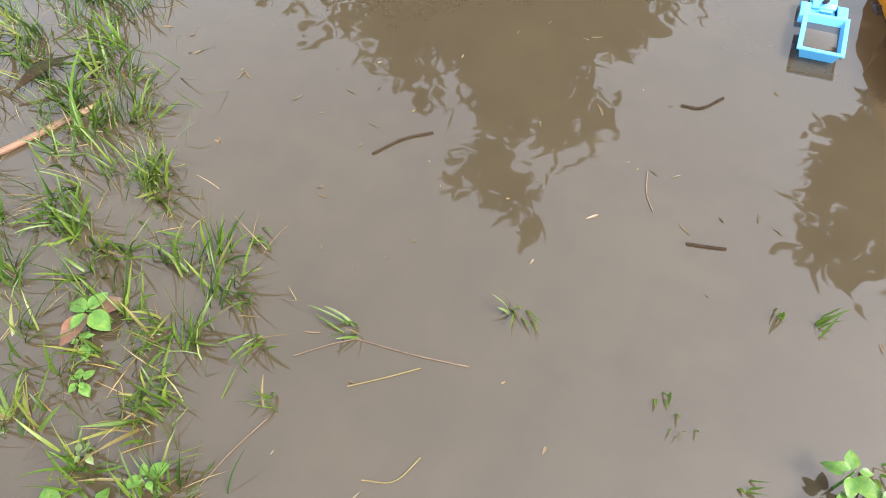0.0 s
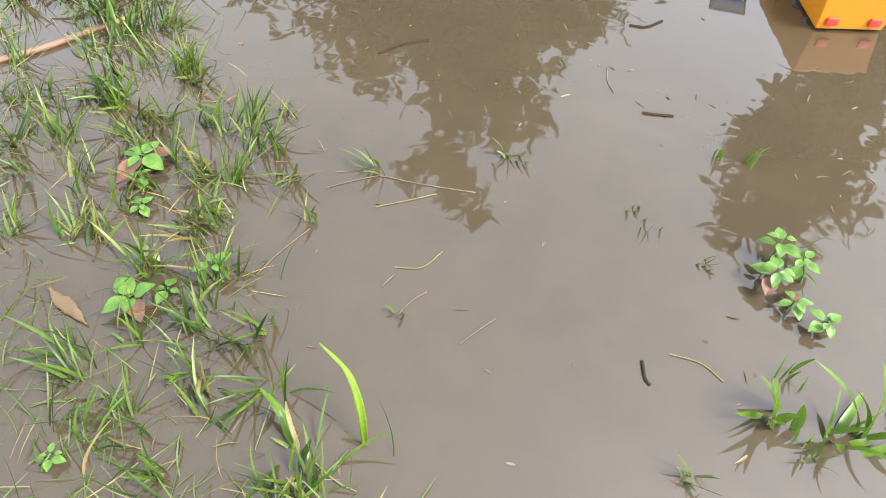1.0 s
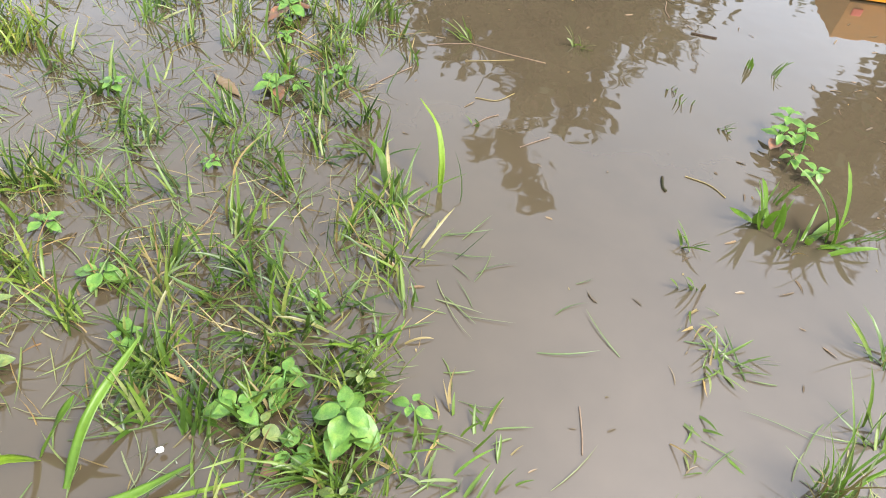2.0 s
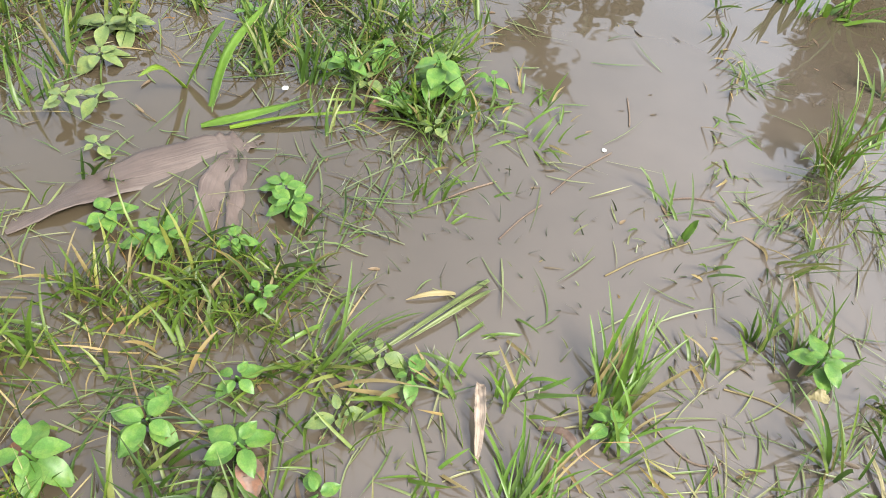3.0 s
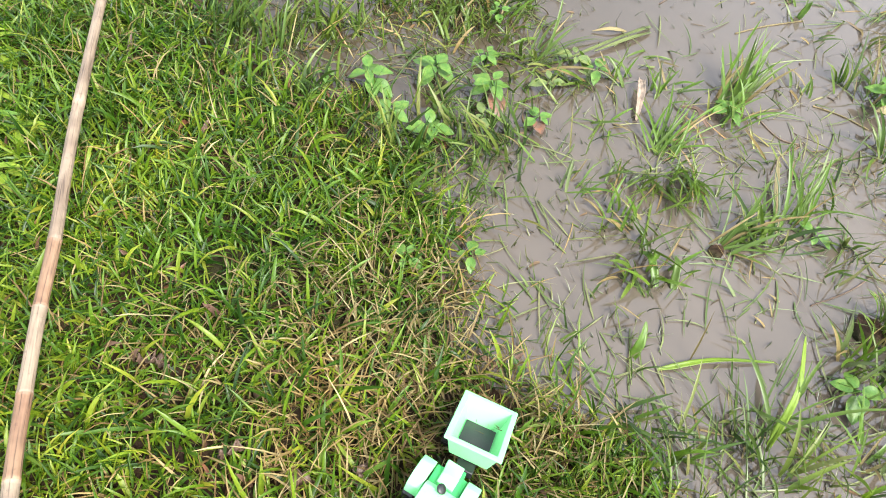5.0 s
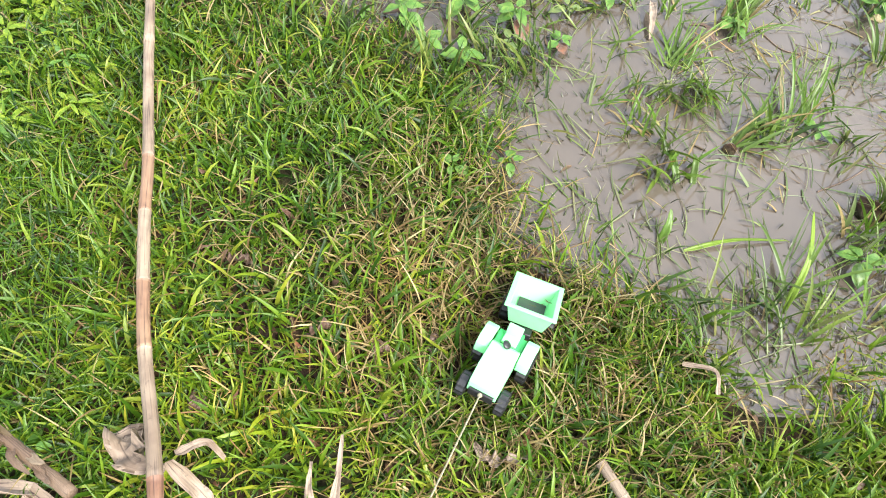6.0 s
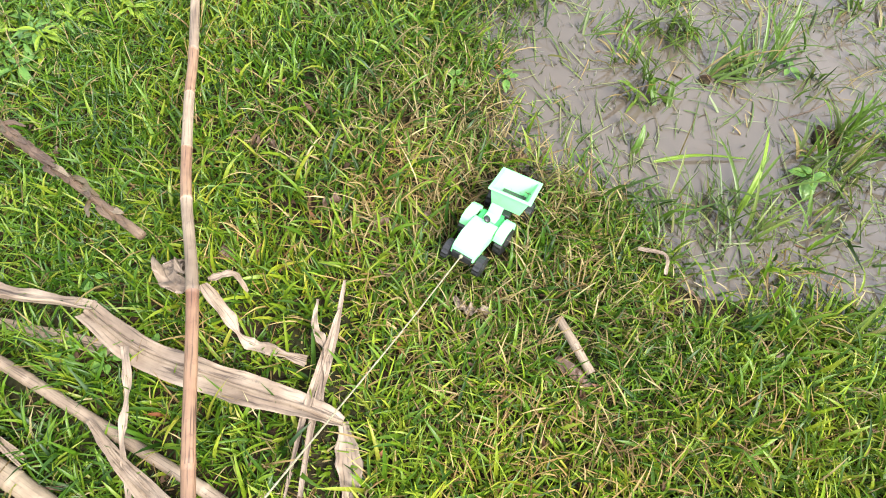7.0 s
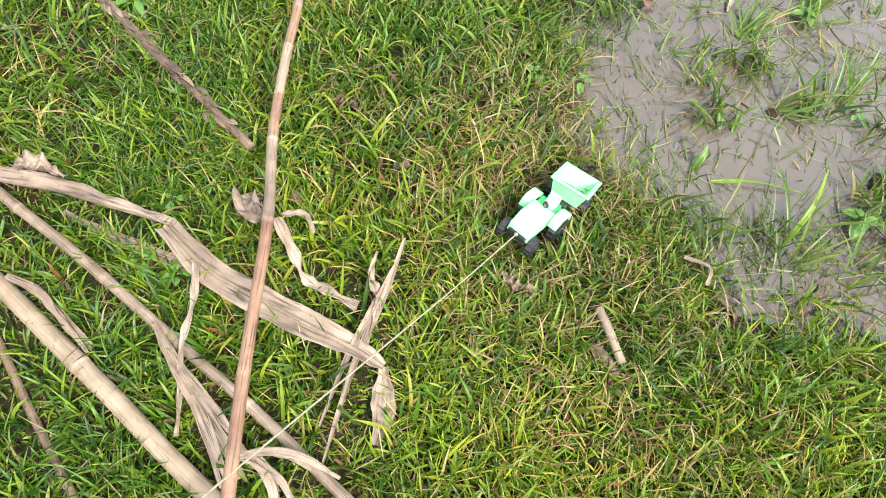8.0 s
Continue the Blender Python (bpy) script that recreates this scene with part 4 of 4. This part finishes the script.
spear([(0.03, 0.86, -0.003), (0.018, 0.882, 0.06), (-0.01, 0.905, 0.115), (-0.055, 0.915, 0.155)], 0.013, LIGHT_GRASS, "tall arching yellow-green grass blade in water", 171)
spear([(-0.065, 0.82, -0.003), (-0.095, 0.845, 0.04), (-0.14, 0.865, 0.055)], 0.017, TALL_GRASS, "broad green grass blade leaning over water", 188)
spear([(-0.055, 0.815, -0.003), (-0.075, 0.835, 0.05), (-0.085, 0.85, 0.08)], 0.008, PALE_STRAW, "bleached straw blade standing in water", 189)
spear([(-0.05, 0.80, -0.003), (-0.035, 0.81, 0.04), (-0.03, 0.82, 0.06)], 0.012, WET_GRASS, "broad green grass blade leaning over water", 190)
spear([(-0.085, 0.075, -0.003), (-0.115, 0.16, 0.05), (-0.14, 0.28, 0.07)], 0.017, TALL_GRASS, "broad upright green blade above the water", 172)
spear([(-0.155, 0.095, -0.003), (-0.125, 0.125, 0.07), (-0.108, 0.152, 0.112)], 0.016, TALL_GRASS, "broad upright green blade above the water", 173)
spear([(-0.152, 0.09, -0.003), (-0.15, 0.05, 0.06), (-0.137, 0.0, 0.08)], 0.015, LIGHT_GRASS, "broad pale green blade bending over water", 174)
spear([(-0.065, 0.035, 0.002), (0.0, 0.12, 0.014), (0.03, 0.186, 0.012)], 0.015, TALL_GRASS, "broad green blade lying on the water", 175)
spear([(-0.03, 0.06, 0.002), (0.03, 0.125, 0.012), (0.105, 0.203, 0.014)], 0.011, LIGHT_GRASS, "long green blade lying on the water", 176)
spear([(0.445, 0.045, 0.003), (0.42, -0.05, 0.012), (0.385, -0.155, 0.008)], 0.009, PALE_BLADE, "pale green blade lying on the water", 177)
spear([(0.455, 0.03, 0.003), (0.435, -0.03, 0.01), (0.41, -0.10, 0.008)], 0.008, PALE_BLADE, "pale green blade lying on the water", 178)
spear([(0.42, -0.002, 0.003), (0.395, -0.025, 0.008), (0.372, -0.05, 0.003)], 0.008, PALE_STRAW, "bleached blade lying on the water", 179)
spear([(0.85, -0.235, 0.002), (0.815, -0.17, 0.012), (0.783, -0.105, 0.02)], 0.010, PALE_STRAW, "bleached straw blade leaning in the shallows", 180)
spear([(0.835, -0.565, 0.004), (0.885, -0.505, 0.010), (0.95, -0.445, 0.004)], 0.008, LIGHT_GRASS, "yellow-green blade floating on the shallows", 181)
spear([(0.80, -0.575, -0.003), (0.795, -0.555, 0.02), (0.785, -0.535, 0.035)], 0.014, TALL_GRASS, "short broad green blade by the water's edge", 182)
spear([(0.765, -0.455, -0.002), (0.735, -0.43, 0.02), (0.712, -0.425, 0.012)], 0.012, TALL_GRASS, "broad green blade curling in the shallows", 183)
spear([(0.785, -0.44, -0.002), (0.77, -0.415, 0.02), (0.758, -0.40, 0.02)], 0.012, WET_GRASS, "broad green blade curling in the shallows", 184)
spear([(1.0, -0.56, -0.003), (0.985, -0.50, 0.05), (0.955, -0.43, 0.07)], 0.010, LIGHT_GRASS, "tall yellow-green blade in the shallows", 185)
spear([(0.98, 0.04, 0.002), (0.965, 0.07, 0.008), (0.945, 0.105, 0.004)], 0.007, PALE_STRAW, "bleached straw lying in the shallows", 186)
spear([(0.645, 0.29, -0.002), (0.647, 0.30, 0.02), (0.65, 0.305, 0.035)], 0.013, TALL_GRASS, "short broad green blade standing in water", 187)


# straws, twigs and flecks on the water
def straw(points, width, material, label, seed, category="straw"):
    o = np.array((*points[0], 0.0))
    pts = [(x - o[0], y - o[1], 0.0) for x, y in points]
    ob = tube("straw", pts, np.full(14, width * 0.5), material, None, 14, 6, wob=0.05, seed=seed)
    ob.location = (points[0][0], points[0][1], 0.0015)
    return tagged(ob, label, category, group="straws on the water")


STRAWS = [((-0.158, 1.314), (-0.061, 1.391)), ((-0.269, 1.326), (-0.187, 1.396)), ((-0.187, 1.396), (0.01, 1.424)), ((-0.064, 1.19), (0.003, 1.257)),
          ((-0.286, 1.083), (-0.249, 1.216)), ((0.164, 1.94), (0.199, 1.85)), ((0.43, 1.19), (0.52, 1.17)), ((0.10, 1.08), (0.14, 1.15)),
          ((0.79, -0.13), (0.80, -0.02)), ((1.0, -0.18), (1.03, -0.05)), ((0.44, 0.25), (0.48, 0.40)), ((0.30, 0.10), (0.36, 0.22)), ((0.773, 0.076), (0.872, 0.093)), ((0.70, -0.02), (0.80, -0.03)), ((0.446, 0.556), (0.479, 0.484)),
          ((0.574, 0.152), (0.655, 0.29)), ((0.60, 0.36), (0.66, 0.40)), ((0.95, -0.32), (1.0, -0.2)), ((0.92, -0.6), (0.99, -0.55)), ((0.42, 0.12), (0.44, 0.22)), ((-0.02, 1.09), (0.01, 1.16))]
for i, pq in enumerate(STRAWS):
    a, b_ = np.array(pq[0]), np.array(pq[1])
    mid = (a + b_) / 2 + np.random.default_rng(i).normal(0, 0.006, 2)
    straw([tuple(a), tuple(mid), tuple(b_)], 0.0024, BROWN_TWIG if i % 3 else STRAW, "pale dry straw floating on muddy water", 600 + i)
for i, pq in enumerate([((0.179, 2.142), (0.22, 2.15), (0.254, 2.195)), ((0.274, 1.801), (0.31, 1.808), (0.341, 1.816)), ((0.39, 1.16), (0.40, 1.13), (0.41, 1.12)), ((-0.36, 1.78), (-0.32, 1.84), (-0.27, 1.88))]):
    straw(pq, 0.006, SOIL, "dark wet twig floating on muddy water", 630 + i, "twig")

rng = np.random.default_rng(77)
nf = 260
fx, fy = rng.uniform(-1.2, 1.2, nf), rng.uniform(-0.6, 2.4, nf)
k = fy > shore_y(fx) + 0.05
fx, fy = fx[k], fy[k]
nf = len(fx)
ob = blade_field("floating_bits", fx, fy, np.full(nf, 0.0012), rng.uniform(0.006, 0.035, nf), rng.uniform(0.002, 0.006, nf), rng.uniform(0, 6.28, nf),
                 np.full(nf, 1.52), np.full(nf, 1.6), ROT_LEAF, rng, 4, 0.1)
tagged(ob, "dark scraps of rotten leaf on the water", "debris", kind="stuff")
nf = 60
fx, fy = rng.uniform(-1.1, 1.1, nf), rng.uniform(-0.5, 2.2, nf)
ob = blade_field("pale_flecks", fx, fy, np.full(nf, 0.0012), rng.uniform(0.004, 0.010, nf), rng.uniform(0.0016, 0.004, nf), rng.uniform(0, 6.28, nf),
                 np.full(nf, 1.52), np.full(nf, 1.6), STRAW, rng, 4, 0.1)
tagged(ob, "pale flecks of chaff on the water", "debris", kind="stuff")


def scrap(x, y, size, label, seed, material, category, z=0.0, flat=0.4):
    """A small lump or scrap, uneven all round."""
    bm = bmesh.new()
    bmesh.ops.create_icosphere(bm, subdivisions=2, radius=size)
    for v in bm.verts:
        v.co *= 1 + 0.45 * noise.noise(v.co * (1.6 / size) + Vector((seed, 0, 0)))
        v.co.z *= flat
    ob = part("scrap", bm, material, None, smooth=False)
    ob.location = (x, y, z)
    return tagged(ob, label, category)


for i, (x, y, r) in enumerate([(0.80, -0.335, 0.013), (1.03, -0.305, 0.026), (1.055, -0.29, 0.016)]):
    scrap(x, y, r, "dark sodden clod of mud in the shallows", 3 * i, SOIL, "mud clod", 0.002, 0.5)
for i, (x, y, r, z) in enumerate([(-0.02, 0.18, 0.005, 0.012), (0.468, 0.397, 0.004, 0.002), (-0.215, -0.349, 0.007, 0.004)]):
    scrap(x, y, r, "small white scrap among wet grass", 40 + i, PAPER, "scrap", z, 0.3)

# ---- toys ----
def box(bm, c, size, bevel=0.0, taper=1.0):
    """A bevelled block; taper narrows its foot."""
    r = bmesh.ops.create_cube(bm, size=1.0)
    vs = r["verts"]
    for v in vs:
        f = taper if v.co.z < 0 else 1.0
        v.co = Vector((c[0] + v.co.x * size[0] * f, c[1] + v.co.y * size[1] * f, c[2] + v.co.z * size[2]))
    if bevel:
        es = list({e for v in vs for e in v.link_edges})
        bmesh.ops.bevel(bm, geom=es, offset=bevel, segments=2, affect="EDGES", profile=0.6)
    return bm


def prism(profile, half, bevel=0.0015, y=0.0):
    """A side outline (x, z) given a width of 2 * half."""
    bm = bmesh.new()
    a = [bm.verts.new((px, y - half, pz)) for px, pz in profile]
    b_ = [bm.verts.new((px, y + half, pz)) for px, pz in profile]
    bm.faces.new(a)
    bm.faces.new(b_[::-1])
    n = len(profile)
    for i in range(n):
        bm.faces.new((a[(i + 1) % n], a[i], b_[i], b_[(i + 1) % n]))
    bmesh.ops.recalc_face_normals(bm, faces=bm.faces)
    bmesh.ops.bevel(bm, geom=list(bm.edges), offset=bevel, segments=2, affect="EDGES", profile=0.6)
    return bm


def ring(bm, profile, segs=24, lugs=0):
    """A turned shape about the y axis from (radius, y) pairs, with tread lugs if asked."""
    rows = []
    for i in range(segs):
        a = 2 * math.pi * i / segs
        rows.append([bm.verts.new((r * math.cos(a) * (1 + (0.07 if lugs and i % 2 and r > lugs else 0)), y, r * math.sin(a) * (1 + (0.07 if lugs and i % 2 and r > lugs else 0)))) for r, y in profile])
    for i in range(segs):
        p, q = rows[i], rows[(i + 1) % segs]
        for k in range(len(profile) - 1):
            bm.faces.new((p[k], p[k + 1], q[k + 1], q[k]))
    for k in (0, -1):
        bm.faces.new([r[k] for r in rows][::(1 if k else -1)])
    bmesh.ops.recalc_face_normals(bm, faces=bm.faces)
    return bm


def wheel(parent, x, y, z, r, w):
    h = w / 2
    t = part("wheel", ring(bmesh.new(), [(r * 0.55, -h), (r * 0.86, -h), (r, -h * 0.75), (r, h * 0.75), (r * 0.86, h), (r * 0.55, h)], 28, r * 0.95), BLACK, parent, smooth=False)
    t.location = (x, y, z)
    part("hub", ring(bmesh.new(), [(r * 0.15, -h * 1.05), (r * 0.5, -h * 1.02), (r * 0.56, -h * 0.6), (r * 0.56, h * 0.6), (r * 0.5, h * 1.02), (r * 0.15, h * 1.05)], 18), DARK_BED, t)
    return t


def trailer(root, cx, paint, deep, rot=0.0, off=0.0, bed=None, tip=0.0, lift=0.0):
    """An open tipping trailer, its box flaring to a flat rim."""
    L, W, zb, zt = 0.128, 0.092, 0.036, 0.078
    m = bmesh.new()

    def loop(l, w, z):
        return [m.verts.new((sx * l / 2, sy * w / 2, z)) for sx, sy in ((-1, -1), (1, -1), (1, 1), (-1, 1))]
    loops = [loop(L * 0.72, W * 0.70, zb), loop(L * 0.94, W * 0.92, zt - 0.005), loop(L + 0.004, W + 0.004, zt - 0.004), loop(L + 0.004, W + 0.004, zt),
             loop(L - 0.014, W - 0.014, zt), loop(L * 0.66, W * 0.62, zb + 0.004)]
    for a, b_ in zip(loops, loops[1:]):
        for i in range(4):
            m.faces.new((a[i], a[(i + 1) % 4], b_[(i + 1) % 4], b_[i]))
    m.faces.new(loops[0][::-1])
    m.faces.new(loops[-1])
    bmesh.ops.bevel(m, geom=list(m.edges), offset=0.0012, segments=2, affect="EDGES", profile=0.6)
    body = part("trailer_box", m, paint, root, smooth=False)
    body.matrix_basis = pose(cx, off, lift, 0, tip, rot)
    if bed is WATER:
        part("water_inside", box(bmesh.new(), (0, 0, zt - 0.017), (L * 0.83, W * 0.80, 0.003), 0.0005), WATER, body, "muddy water standing in the box")
    else:
        part("bed_floor", box(bmesh.new(), (0, 0, zb + 0.0058), (L * 0.62, W * 0.58, 0.003), 0.001), bed, body, "dark grey floor of the box")
    part("chassis", box(bmesh.new(), (0.01, 0, 0.029), (L * 0.9, 0.03, 0.012), 0.002), BLACK, body)
    part("drawbar", box(bmesh.new(), (L / 2 + 0.012, 0, 0.028), (0.034, 0.012, 0.008), 0.002), deep, body)
    for sy in (-1, 1):
        wheel(body, -0.018, sy * (W / 2 - 0.002), 0.023, 0.0235, 0.017)
    return body


def toy_tractor(m, paint, deep, label, rot=0.0, off=0.0, bed=DARK_BED, tip=0.0, lift=0.0):
    root = new("toy_tractor")
    part("hood", prism([(-0.028, 0.030), (-0.028, 0.056), (-0.018, 0.064), (0.030, 0.064), (0.054, 0.047), (0.057, 0.030)], 0.0225), paint, root)
    part("grille", box(bmesh.new(), (0.0565, 0, 0.031), (0.006, 0.038, 0.014), 0.0015), BLACK, root, "black front grille")
    part("seat_deck", box(bmesh.new(), (-0.043, 0, 0.044), (0.034, 0.046, 0.014), 0.002), deep, root)
    part("seat", prism([(-0.056, 0.05), (-0.060, 0.074), (-0.054, 0.074), (-0.049, 0.057), (-0.033, 0.056), (-0.033, 0.05)], 0.012), paint, root)
    part("steering_wheel", ring(bmesh.new(), [(0.001, -0.001), (0.007, -0.001), (0.007, 0.001), (0.001, 0.001)], 16), BLACK, root).matrix_basis = pose(-0.020, 0, 0.068, 60)
    part("chassis", box(bmesh.new(), (-0.004, 0, 0.026), (0.112, 0.034, 0.014), 0.002), BLACK, root)
    for sy in (-1, 1):
        part("fender", prism([(-0.062, 0.036), (-0.058, 0.056), (-0.046, 0.062), (-0.022, 0.062), (-0.010, 0.054), (-0.006, 0.040), (-0.012, 0.040), (-0.024, 0.054), (-0.046, 0.054), (-0.054, 0.040)], 0.0095, 0.001, sy * 0.0335), paint, root)
        wheel(root, -0.034, sy * 0.036, 0.026, 0.0265, 0.018)
        wheel(root, 0.042, sy * 0.031, 0.018, 0.0185, 0.015)
    part("drawbar", box(bmesh.new(), (-0.068, 0, 0.028), (0.022, 0.012, 0.006), 0.0015), deep, root)
    for ob in root.children:
        ob.matrix_basis = Matrix.Diagonal((1.16, 1.16, 1.08, 1)) @ ob.matrix_basis
    trailer(root, -0.143, paint, deep, rot, off, bed, tip, lift)
    root.matrix_basis = m
    return tagged(root, label, "toy tractor")


green_toy = toy_tractor(pose(0.738, -0.938, 0.05, 0, 0, -80) @ pose(0, 0, 0, 0, -18, 0) @ Matrix.Diagonal((0.74, 0.74, 0.74, 1)), MINT, MINT_SHADED,
                        "mint green plastic toy tractor with tilted open trailer on grass", 8, 0.003, tip=-14)
inv = green_toy.matrix_basis.inverted()
knot_at = Vector((0.072, 0, 0.04))
ends = [knot_at] + [inv @ Vector(q) for q in ((0.79, -1.155, 0.18), (0.855, -1.415, 0.32), (0.93, -1.70, 0.48))]
tube("pull_cord", [tuple(q) for q in ends], np.full(160, 0.0014), CORD, green_toy, 160, 8, "pale twisted pull cord", 0.10, 9)
knot = bmesh.new()
bmesh.ops.create_icosphere(knot, subdivisions=2, radius=0.0042)
for v in knot.verts:
    v.co = v.co * (1 + 0.25 * noise.noise(v.co * 700)) + ends[0]
part("cord_knot", knot, CORD, green_toy)

toy_tractor(pose(0.395, 2.575, -0.044, 0, 0, 95), BLUE, BLUE, "sky blue plastic toy tractor with trailer in water", -3, 0.0, WATER)


def toy_truck(m):
    root = new("toy_dump_truck")
    part("chassis", box(bmesh.new(), (0, 0, 0.065), (0.40, 0.09, 0.03), 0.004), BLACK, root)
    bed = bmesh.new()

    def loop(l, w, z, x=0.0):
        return [bed.verts.new((x + sx * l / 2, sy * w / 2, z)) for sx, sy in ((-1, -1), (1, -1), (1, 1), (-1, 1))]
    loops = [loop(0.22, 0.17, 0.09), loop(0.25, 0.20, 0.20), loop(0.23, 0.18, 0.20), loop(0.205, 0.155, 0.10)]
    for a, b_ in zip(loops, loops[1:]):
        for i in range(4):
            bed.faces.new((a[i], a[(i + 1) % 4], b_[(i + 1) % 4], b_[i]))
    bed.faces.new(loops[0][::-1])
    bed.faces.new(loops[-1])
    bmesh.ops.bevel(bed, geom=list(bed.edges), offset=0.003, segments=2, affect="EDGES", profile=0.6)
    b_ = part("dump_bed", bed, YELLOW, root, smooth=False)
    b_.location = (-0.085, 0, 0)
    for sy in (-1, 1):
        part("tail_light", box(bmesh.new(), (-0.118, sy * 0.055, 0.115), (0.006, 0.03, 0.022), 0.002), RED, b_, "red tail light")
    part("cab", prism([(0.06, 0.085), (0.06, 0.215), (0.15, 0.215), (0.185, 0.15), (0.20, 0.14), (0.20, 0.085)], 0.085, 0.004), YELLOW, root)
    part("windscreen", prism([(0.153, 0.207), (0.157, 0.207), (0.187, 0.153), (0.183, 0.153)], 0.07, 0.0008), BLACK, root)
    for x in (-0.15, -0.07, 0.13):
        for sy in (-1, 1):
            wheel(root, x, sy * 0.085, 0.045, 0.045, 0.035)
    root.matrix_basis = m
    return tagged(root, "yellow plastic toy dump truck in the puddle", "toy truck")


toy_truck(pose(0.64, 2.52, -0.085, 0, 0, 110))

# ---- shrubs beyond the water ----
def shrub(x, y, height, spread, leaves, label, seed):
    """Several bent limbs from one foot, each carrying twigs of many small leaves."""
    rng = np.random.default_rng(seed)
    root = new("shrub")
    root.location = (x, y, float(ground_z(np.array(x), np.array(y))))
    tube("trunk", [(0, 0, -0.05), (0.02, 0.01, height * 0.2), (0.0, 0.03, height * 0.45)], np.linspace(0.045, 0.025, 20), BARK, root, 20, 10, wob=0.03, seed=seed)
    lx, ly, lz = [], [], []
    for k in range(9):
        a = k * 0.7 + rng.normal(0, 0.3)
        rr = spread * rng.uniform(0.4, 1.0)
        h1 = height * rng.uniform(0.55, 1.0)
        h0 = height * rng.uniform(0.1, 0.4)
        pts = [(0, 0.02, h0), (rr * 0.5 * math.cos(a), rr * 0.5 * math.sin(a), h0 + (h1 - h0) * 0.6), (rr * math.cos(a), rr * math.sin(a), h1)]
        tube("limb", pts, np.linspace(0.018, 0.005, 20), BARK, root, 20, 7, wob=0.03, seed=seed + k)
        p = spline(pts, 60)[12:]
        sprays = p[rng.integers(0, len(p), 13)] + rng.normal(0, 0.11 * (0.6 + spread), (13, 3)) * (1, 1, 0.9)
        c = sprays[rng.integers(0, 13, leaves // 13)]
        off = rng.normal(0, 0.042, c.shape) * (1, 1, 1.3)
        q = c + off
        lx.append(q[:, 0]), ly.append(q[:, 1]), lz.append(np.maximum(0.05, q[:, 2]))
    lx, ly, lz = (np.concatenate(v) for v in (lx, ly, lz))
    n = len(lx)
    crown = blade_field("crown", lx, ly, lz, rng.uniform(0.06, 0.13, n), rng.uniform(0.03, 0.055, n), rng.uniform(0, 6.28, n), rng.uniform(0.4, 1.6, n), rng.uniform(1.2, 2.4, n), TREE_LEAF, rng, 3, 0.6)
    crown.parent = root
    return tagged(root, label, "shrub", group="shrubs beyond the puddle")


for i, (x, y, h, s, n) in enumerate([(-1.85, 3.7, 1.0, 0.5, 2300), (-0.65, 3.45, 1.95, 0.36, 3400), (-0.44, 3.55, 1.45, 0.24, 1800), (-1.2, 3.55, 1.4, 0.4, 2400), (0.25, 4.3, 0.7, 0.5, 2000),
                                     (1.03, 3.4, 2.1, 0.24, 3000), (-2.7, 4.2, 1.1, 0.7, 2000), (1.7, 4.6, 1.3, 0.6, 1800), (-0.6, 4.9, 1.6, 0.8, 2400)]):
    shrub(x, y, h, s, n, "dark green leafy shrub on the far bank", 700 + 20 * i)
